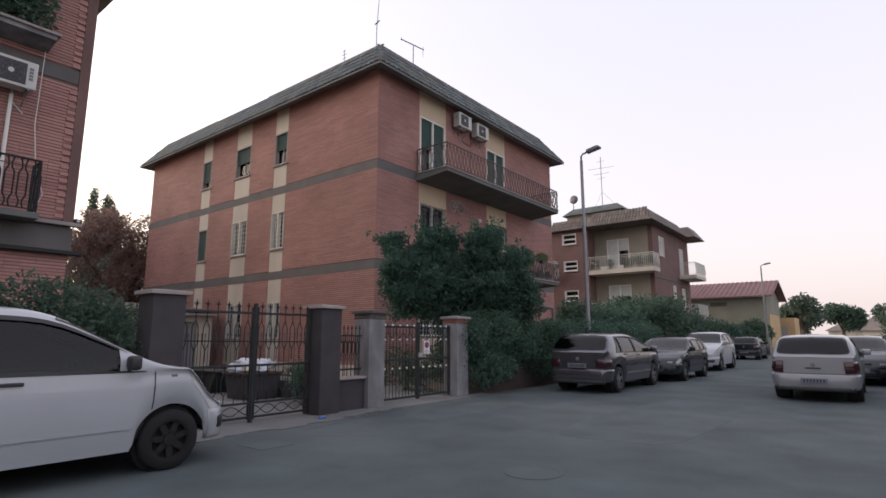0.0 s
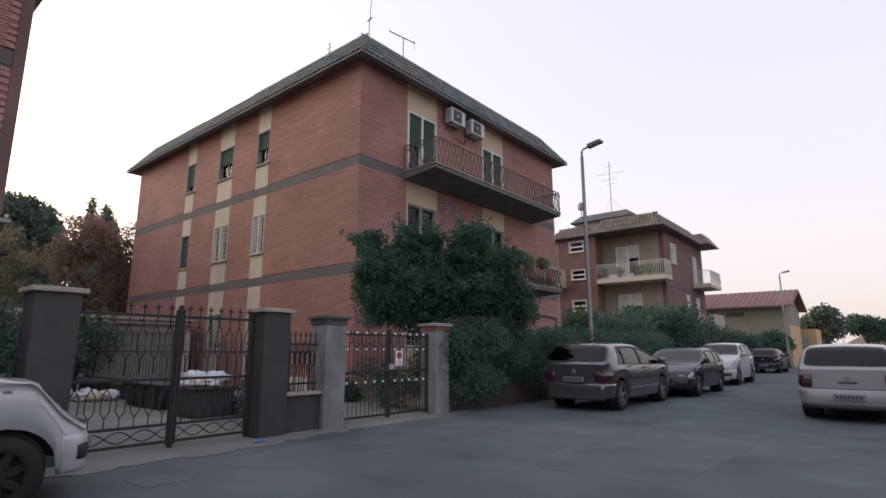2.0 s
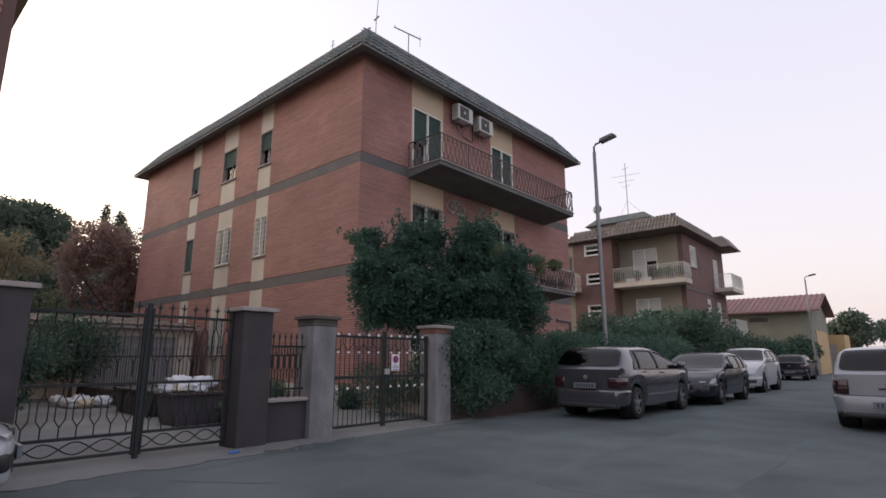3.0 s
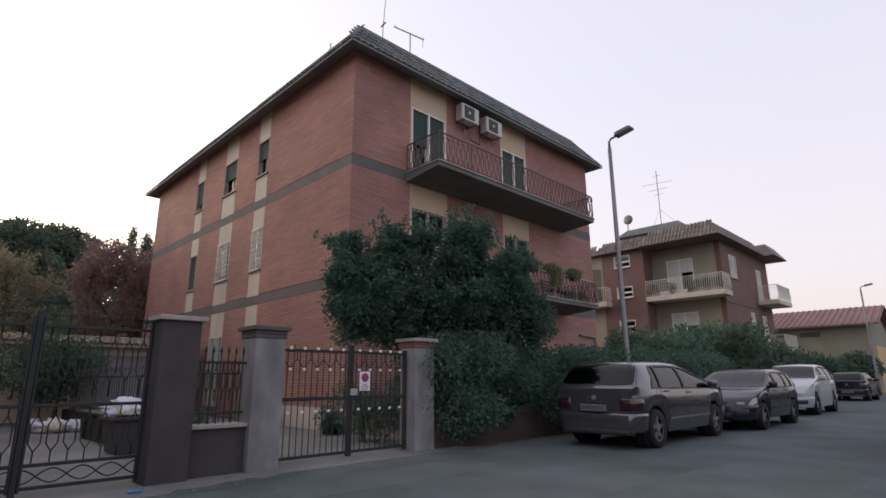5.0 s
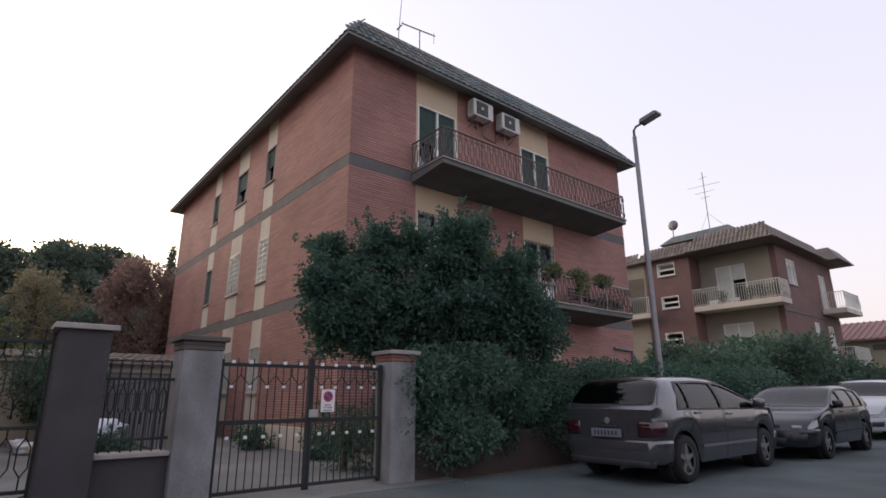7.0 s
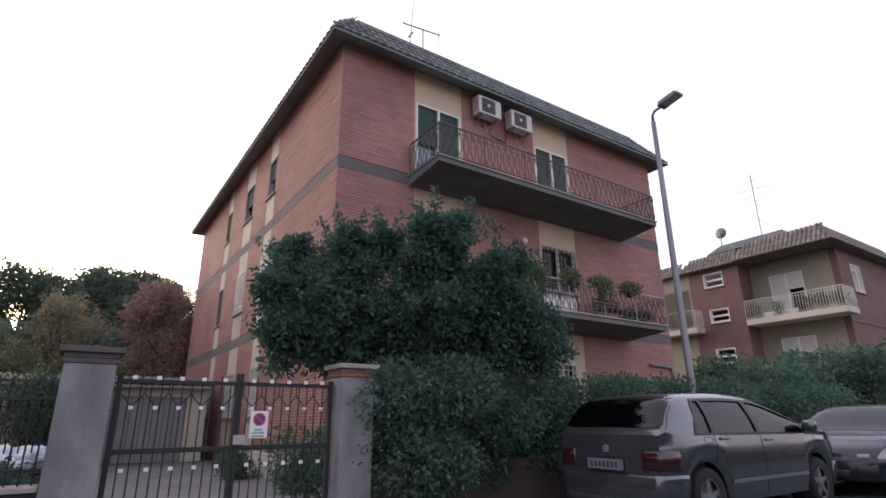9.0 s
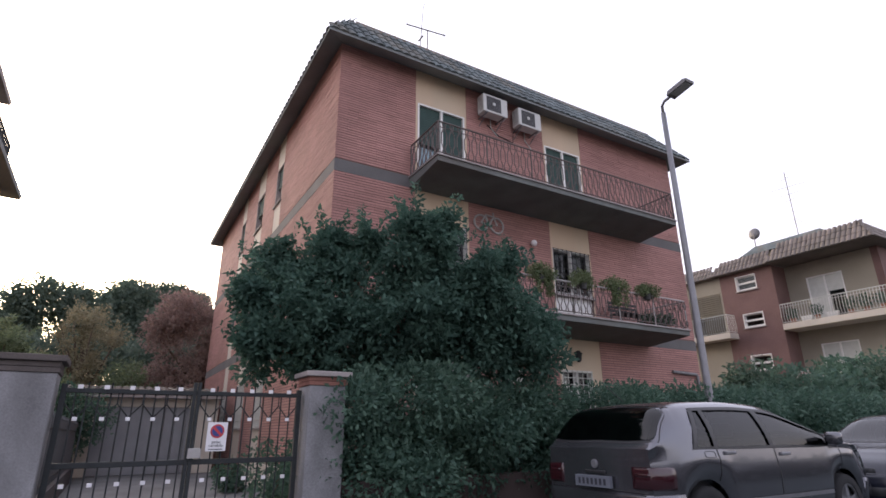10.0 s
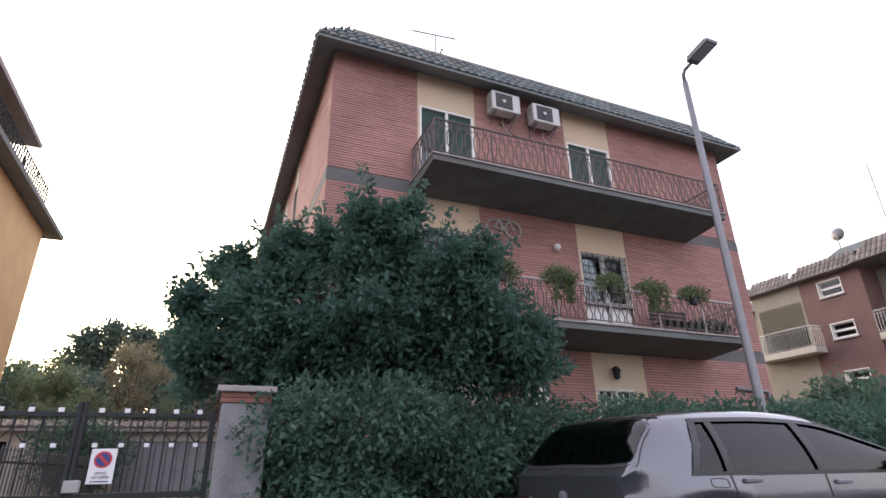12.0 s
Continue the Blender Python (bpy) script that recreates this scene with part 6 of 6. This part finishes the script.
    def open_at(s, v):
        if 3.02 < v < 3.98:
            f = (v - 3) / 1
            a = side_panes[0][0] * (1 - f) + side_panes[0][3] * f
            e = side_panes[2][1] * (1 - f) + side_panes[2][2] * f
            return a + 0.03 < s < e - 0.03
        if v > 4.5 and wind[0] + 0.04 < s < wind[1] - 0.06:
            return True
        return False

    b = Build()
    verts, n = [], len(vs)
    for side in (1, -1):
        for s in ss:
            for v in vs:
                verts.append(point(float(s), v, side))
    faces = []
    for k in range(2):
        o = k * len(ss) * n
        for i in range(len(ss) - 1):
            for j in range(n - 1):
                if not open_at((ss[i] + ss[i + 1]) / 2, (vs[j] + vs[j + 1]) / 2):
                    faces.append((o + i * n + j, o + i * n + j + 1, o + (i + 1) * n + j + 1, o + (i + 1) * n + j))
    for s in (0.0, float(L)):
        o, nx = len(verts), 12
        for v in vs:
            x0, _, z0 = point(s, v)
            for k in range(nx + 1):
                x = x0 * (1 - 2 * k / nx)
                verts.append((x, s + bow(s, x), z0))
        faces += [(o + j * (nx + 1) + k, o + j * (nx + 1) + k + 1, o + (j + 1) * (nx + 1) + k + 1, o + (j + 1) * (nx + 1) + k) for j in range(n - 1) for k in range(nx)]
    b.add(verts, faces)
    body = part("body", b, paint, c, smooth=True)

    def patch(name, mat, q, v0, v1, off, sides=(1, -1), ns=10, nv=5, parent=c, lab=""):
        for side in sides:
            b = Build()
            v_, f_ = [], []
            for i in range(ns + 1):
                for j in range(nv + 1):
                    f, g = i / ns, j / nv
                    s = (q[0] * (1 - f) + q[1] * f) * (1 - g) + (q[3] * (1 - f) + q[2] * f) * g
                    v_.append(point(s, v0 * (1 - g) + v1 * g, side, off))
            f_ = [(i * (nv + 1) + j, i * (nv + 1) + j + 1, (i + 1) * (nv + 1) + j + 1, (i + 1) * (nv + 1) + j) for i in range(ns) for j in range(nv)]
            b.add(v_, f_)
            part(name, b, mat, parent, lab, smooth=True)

    for q in side_panes:
        patch("side_window", "car_glass", q, 3.0, 4.0, -0.014, nv=4)
    q = side_panes[0][0]
    patch("window_surround", "dark_plastic", (q - 0.02, q + 0.045, q + lean + 0.05, q + lean - 0.02), 2.98, 4.04, 0.003, ns=2, nv=6)
    patch("window_surround", "dark_plastic", (q + lean, wind[1] - 0.3, wind[1] - 0.62, q + lean), 3.93, 4.06, 0.003, ns=14, nv=2)
    patch("b_pillar", "dark_plastic", (split[0] - 0.06, split[0] + 0.01, split[0] + 0.01, split[0] - 0.06), 3.0, 4.0, 0.002)
    patch("door_pillar", "dark_plastic", (split[1] - 0.05, split[1] + 0.03, split[1] - 0.01, split[1] - 0.11), 3.0, 4.0, 0.002)
    patch("window_seal", "dark_plastic", (side_panes[0][0] - 0.03, wind[1] - 0.15, wind[1] - 0.17, side_panes[0][0]), 2.96, 3.05, 0.004, ns=16, nv=1)
    w0, w1 = wind[0] + 0.04, wind[1] - 0.06
    patch("windscreen", "car_glass", (w0 - 0.01, w1 + 0.01, w1 + 0.01, w0 - 0.01), 4.5, 7.0, -0.002)
    patch("windscreen_seal", "dark_plastic", (w0 - 0.01, w1 + 0.03, w1 + 0.03, w0 - 0.01), 4.4, 4.68, 0.003, ns=14, nv=2)
    patch("scuttle", "dark_plastic", (w1 - 0.02, w1 + 0.07, w1 + 0.07, w1 - 0.02), 4.4, 7.0, 0.003, ns=3, nv=8)
    def rear_pane(name, mat, grow, off):
        b, nf, nk = Build(), 16, 14
        v_ = []
        s0, s1 = 0.085 - grow, tail[1] + 0.02 + grow
        for i in range(nf + 1):
            f = math.sin((i / nf - 0.5) * math.pi)
            s_ = s0 + (s1 - s0) * (f + 1) / 2
            p = section(s_)
            wide = (rear_w + grow) * (p[4][0] + p[5][0]) / 2 * max(0.02, 1 - abs(f) ** 9) ** (1 / 7)
            for k in range(nk + 1):
                x = wide * (2 * k / nk - 1)
                v = float(np.interp(-abs(x), [-p[j][0] for j in (3, 4, 5, 6, 7)], [3, 4, 5, 6, 7]))
                v_.append(point(s_, v, 1 if x >= 0 else -1, off))
        b.add(v_, [(i * (nk + 1) + k, i * (nk + 1) + k + 1, (i + 1) * (nk + 1) + k + 1, (i + 1) * (nk + 1) + k) for i in range(nf) for k in range(nk)])
        part(name, b, mat, c, smooth=True)

    if rear_glass:
        # black sheet under the pane: edge seal, and stand-in for the dark cabin
        rear_pane("rear_window_seal", "dark_plastic", 0.02, 0.003)
        rear_pane("rear_window", "car_glass", 0.0, 0.009)
        patch("rear_spoiler", paint, (tail[1] + 0.045, tail[1] + 0.16, tail[1] + 0.16, tail[1] + 0.045), 4.8, 7.0, 0.008, ns=4, nv=8)
    if door_lines:
        for s in (split[0] - 0.04, split[1], wind[1] + 0.02 - 0.1):
            patch("door_gap", "dark_plastic", (s, s + 0.012, s + 0.012, s), 0.3, 2.96, 0.004, ns=1, nv=24)
        patch("side_moulding", trim if trim != "dark_plastic" else paint, (wheels[0] + 0.42, wheels[1] - 0.42, wheels[1] - 0.42, wheels[0] + 0.42), 0.95, 1.12, 0.012, ns=12, nv=2)
        for s in (split[0] + 0.08, split[1] + 0.1):
            for side in (1, -1):
                b = Build()
                x, y, z = point(s, 2.72, side)
                b.bevel_box(x - 0.018, x + 0.026 * 1.0, y, y + 0.17, z - 0.016, z + 0.016, 0.008)
                part("door_handle", b, "dark_plastic" if lights == "van" else paint if trim == "dark_plastic" else trim, c)
    if lights == "wide":
        ring = [(0.78 + 0.085 * math.copysign(abs(math.cos(a)) ** 0.5, math.cos(a)), 2.45 + 0.3 * math.copysign(abs(math.sin(a)) ** 0.5, math.sin(a))) for a in (2 * math.pi * k / 24 for k in range(25))]
        b = Build()
        b.tube([point(p, v, 1, 0.002) for p, v in ring], 0.003, 4, False)
        part("fuel_flap_gap", b, "dark_plastic", c)
    # lower cabin: floor, seats, so that the glass shows something
    b = Build()
    b.box(-W + 0.14, W - 0.14, 0.3, L - 0.9, sill + 0.02, sill + 0.1)
    b.box(-W + 0.12, W - 0.12, wind[1] - 0.45, wind[1] - 0.1, sill + 0.1, hood - 0.02)
    part("cabin_floor", b, "dark_plastic", c)
    for sx in (-0.36, 0.36):
        for y in (wind[0] - 0.15, wind[0] - 1.0):
            b = Build()
            b.bevel_box(sx - 0.23, sx + 0.23, y - 0.3, y + 0.25, sill + 0.1, sill + 0.34, 0.05)
            b.bevel_box(sx - 0.22, sx + 0.22, y - 0.38, y - 0.24, sill + 0.3, belt + 0.1, 0.05)
            b.bevel_box(sx - 0.12, sx + 0.12, y - 0.38, y - 0.29, belt + 0.12, belt + 0.28, 0.03)
            part("seat", b, "dark_plastic", c)
    # wheels
    for w0 in wheels:
        for side in (1, -1):
            x = side * (W - 0.135)
            wh = new("wheel")
            wh.parent = c
            b = Build()
            r = wheel_r
            b.lathe([(r * 0.66, -0.095), (r * 0.94, -0.1), (r, -0.07), (r, 0.07), (r * 0.94, 0.1), (r * 0.66, 0.095)], (x, w0, r), "x", 32, caps=False)
            part("tyre", b, "rubber", wh, smooth=True)
            b = Build()
            f = x + side * 0.075
            for i in range(5 if lights != "van" else 7):
                a = 2 * math.pi * i / (5 if lights != "van" else 7) + 0.3
                d, e = Vector((0, math.cos(a), math.sin(a))), Vector((0, -math.sin(a), math.cos(a)))
                o = Vector((f, w0, r))
                b.add([o + d * 0.05 + e * 0.035, o + d * 0.05 - e * 0.035, o + d * r * 0.64 - e * 0.028, o + d * r * 0.64 + e * 0.028], [(0, 1, 2, 3)])
            b.lathe([(r * 0.6, -0.01), (r * 0.68, 0.0), (r * 0.68, 0.012), (r * 0.6, 0.01)], (f, w0, r), "x", 28, caps=False)
            b.lathe([(r * 0.66, -0.05 * side), (0.0, -0.055 * side)], (f, w0, r), "x", 28, caps=False)
            b.lathe([(0.06, -0.01), (0.06, 0.01), (0.0, 0.014)], (f, w0, r), "x", 14)
            part("rim", b, "steel" if lights != "van" else "rubber", wh)
            b = Build()
            b.lathe([(r * 1.14, -0.16), (r * 1.14, 0.02), (0.0, 0.02)] if side > 0 else [(r * 1.14, 0.16), (r * 1.14, -0.02), (0.0, -0.02)], (x - side * 0.03, w0, r), "x", 24, caps=False)
            part("wheel_well", b, "rubber", wh)
    if lights == "van":
        for side in (1, -1):
            b = Build()
            x, y, z = point(wind[1] + 0.12, 2.55, side)
            b.bevel_box(x - 0.008, x + 0.008, y - 0.03, y + 0.03, z - 0.012, z + 0.012, 0.004)
            part("side_repeater", b, "lamp_grey", c)
    # mirrors
    for side in (1, -1):
        b = Build()
        x, y, z = point(wind[1] - 0.32, 3.0, side)
        x += side * 0.1
        b.bevel_box(x - 0.09, x + 0.09, y - 0.05, y + 0.05, z + 0.02, z + 0.16, 0.035)
        b.tube([(x - side * 0.13, y, z + 0.02), (x, y, z + 0.06)], 0.025, 6)
        part("mirror", b, trim if lights == "van" else paint, c, smooth=True)
    # ends: bumpers, lamps, plates, badges
    y0, y1 = bow(0.0, 0.0), L + bow(L, 0.0)
    reach = 1 + min(0.32, wheels[0] - wheel_r * 1.2 - 0.03)
    wrapped("rear_bumper", paint, 0, -reach, reach, sill + 0.03, sill + 0.34, 0.028, nu=24, round_z=0.003)
    wrapped("bumper_insert", "dark_plastic", 0, -1.05, 1.05, sill - 0.01, sill + 0.08, 0.036, nu=16)
    plate_z = sill + 0.15 if lights != "wide" else belt - 0.34
    b = Build()
    b.bevel_box(-0.24, 0.24, y0 - 0.066, y0 - 0.02, plate_z, plate_z + 0.11, 0.004)
    plate = part("number_plate", b, "plate_white", c)
    b = Build()
    for k in range(7):
        b.box(-0.19 + k * 0.058, -0.16 + k * 0.058, y0 - 0.0685, y0 - 0.0665, plate_z + 0.025, plate_z + 0.085)
    part("plate_marks", b, "sign_dark", plate)
    reach = 1 + min(0.34, L - wheels[1] - wheel_r * 1.2 - 0.02)
    wrapped("front_bumper", paint, 1, -reach, reach, sill + 0.0, sill + 0.32, 0.026, nu=24, round_z=0.004)
    for side in (1, -1):
        wrapped("running_light", "lens", 1, side * 0.8, side * 1.02, sill + 0.335, sill + 0.385, 0.008, nu=6)
    wrapped("lower_grille", "dark_plastic", 1, -0.62, 0.62, sill + 0.05, sill + 0.17, 0.034, nu=10)
    for side in (1, -1):
        wrapped("fog_trim", "dark_plastic", 1, side * 0.74, side * 1.06, sill + 0.1, sill + 0.24, 0.034, nu=8, round_z=0.003)
    b = Build()
    b.bevel_box(-0.26, 0.26, y1 + 0.03, y1 + 0.066, sill + 0.14, sill + 0.25, 0.004)
    part("number_plate", b, "plate_white", c)
    wrapped("grille", "dark_plastic", 1, -0.5, 0.5, sill + 0.34, max(hood - 0.44, sill + 0.4), 0.012, nu=10)
    b = Build()
    b.lathe([(0.05, 0), (0.05, 0.012), (0.0, 0.016)], (0, y1 + 0.02, hood - 0.47), "y", 14)
    part("badge", b, "steel", c)
    patch("headlight", "lens", (L - 0.34, L - 0.02, L - 0.1, L - 0.42), 2.15, 3.6, 0.006, ns=8, nv=5)
    for side in (1, -1):
        wrapped("headlight", "lens", 1, side * 0.62, side * 1.0, hood - 0.58, hood - 0.46, 0.008, nu=8)
        if lights == "wide":
            wrapped("tail_light", "tail_red", 0, side * 0.68, side * 1.24, belt - 0.33, belt - 0.13, 0.012, nu=12, round_z=0.006)
        else:
            wrapped("tail_light", "tail_red", 0, side * 0.76, side * 1.2, belt - 0.3, belt - 0.05, 0.012, nu=12, round_z=0.006)
        wrapped("reversing_lamp", "tail_red", 0, side * 0.74, side * 0.98, belt - 0.215, belt - 0.185, 0.018, nu=5)
    b = Build()
    b.lathe([(0.045, 0.02), (0.045, -0.012), (0.03, -0.018), (0.0, -0.014)], (0, y0 - 0.002, belt - 0.12), "y", 20)
    part("rear_badge", b, "steel", c)
    wrapped("tailgate_gap", "dark_plastic", 0, -0.9, 0.9, sill + 0.345, sill + 0.355, 0.004, nu=14)
    b = Build()
    b.bevel_box(-0.14, 0.14, y0 - 0.02, y0 + 0.02, belt - 0.21, belt - 0.18, 0.008)
    part("tailgate_handle", b, "dark_plastic", c)
    b = Build()
    b.tube([(0.0, tail[1] + 0.15, roof), (0.0, tail[1] - 0.1, roof + 0.16)], 0.005, 5)
    part("roof_aerial", b, "dark_plastic", c)
    c.matrix_basis = Matrix.Translation(place) @ Matrix.Rotation(0 if facing > 0 else math.pi, 4, "Z")
    return c


def paintwork(name, color, rough=0.28, metal=0.0, coat=0.6):
    return material(name, color, rough, metal, vary=0.05, scale=2, grain=200, bump=0.0, coat=coat)


M["paint_white"] = paintwork("white_car_paint", (0.42, 0.435, 0.46))
M["paint_grey"] = paintwork("grey_metallic_paint", (0.135, 0.135, 0.15), 0.2, 0.75)
M["paint_silver"] = paintwork("silver_metallic_paint", (0.27, 0.275, 0.295), 0.3, 0.2)
M["plate_white"] = material("number_plate_white", (0.16, 0.17, 0.2), 0.5, vary=0.1, bump=0.0)
M["paint_black"] = paintwork("black_car_paint", (0.014, 0.016, 0.026), 0.2, coat=0.1)
M["tail_red"] = paintwork("red_lamp_plastic", (0.035, 0.007, 0.011), 0.18)
car("white small hatchback parked with its nose near the gate", (-6.26, -1.2, 0), 1, "paint_white", 3.53, 0.81, belt=1.0, roof=1.64, hood=1.01, slope=0.07, front=0.36, wheel_r=0.3, wheels=(0.62, 3.0),
    wind=(1.9, 2.86), tail=(0.0, 0.35), split=(0.66, 1.42), lights="van")
car("grey metallic compact people carrier parked along the hedge", (-5.5, 11.76, 0), 1, "paint_grey", 4.15, 0.82, belt=0.95, roof=1.47, hood=0.97, wheel_r=0.315, wheels=(0.72, 3.42),
    wind=(2.2, 3.42), tail=(0.0, 0.36), quarter=0.56, lean=0.2, rear_w=1.06, bulge=0.01, split=(0.95, 1.95), lights="wide", trim="steel")
car("black hatchback parked facing down the street", (-5.2, 20.5, 0), -1, "paint_black", 4.0, 0.84, belt=0.9, roof=1.38, hood=0.88, wheel_r=0.3, wheels=(0.7, 3.2), wind=(2.1, 3.0), tail=(0, 0.55), split=(1.2, 2.05))
car("white compact sport-utility car parked facing down the street", (-5.5, 27.05, 0), -1, "paint_white", 3.95, 0.86, belt=1.05, roof=1.6, hood=1.06, wheel_r=0.33, wheels=(0.7, 3.15), wind=(2.15, 2.95), tail=(0, 0.4), split=(1.2, 2.05))
car("dark small car parked near the shed", (-6.0, 36.9, 0), 1, "paint_black", 3.9, 0.82, belt=0.92, roof=1.42, hood=0.92, wheels=(0.65, 3.1), wind=(2.1, 2.95), tail=(0, 0.45), split=(1.15, 2.0))
car("silver hatchback parked with its tail towards the walker", (-0.74, 13.08, 0), 1, "paint_silver", 4.0, 0.83, belt=0.9, roof=1.42, hood=0.9, wheel_r=0.3, wheels=(0.68, 3.12), wind=(2.15, 3.05), tail=(0, 0.34), quarter=0.55, rear_w=0.97, split=(1.15, 2.0))
car("dark car parked beyond the silver hatchback", (-0.1, 22.6, 0), -1, "paint_black", 4.0, 0.82, belt=0.92, roof=1.4, hood=0.9, wheels=(0.66, 3.12), wind=(2.1, 3.0), tail=(0, 0.5), split=(1.15, 2.0))
car("pale grey car parked under the roadside hedge", (0.0, 24.5, 0), 1, "paint_silver", 4.0, 0.82, belt=0.92, roof=1.42, hood=0.9, wheels=(0.66, 3.12), wind=(2.1, 3.0), tail=(0, 0.45), split=(1.15, 2.0))

# ---- roof tiles of the main building ----
skirt_tiles(house, (OX, OY, EZ), (OX, OEY, EZ), (UX, UY, UZ), (UX, UEY, UZ), 0.235, 4, "tile", 220)
skirt_tiles(house, (OX, OY, EZ), (OBX, OY, EZ), (UX, UY, UZ), (UBX, UY, UZ), 0.235, 4, "tile", 80)
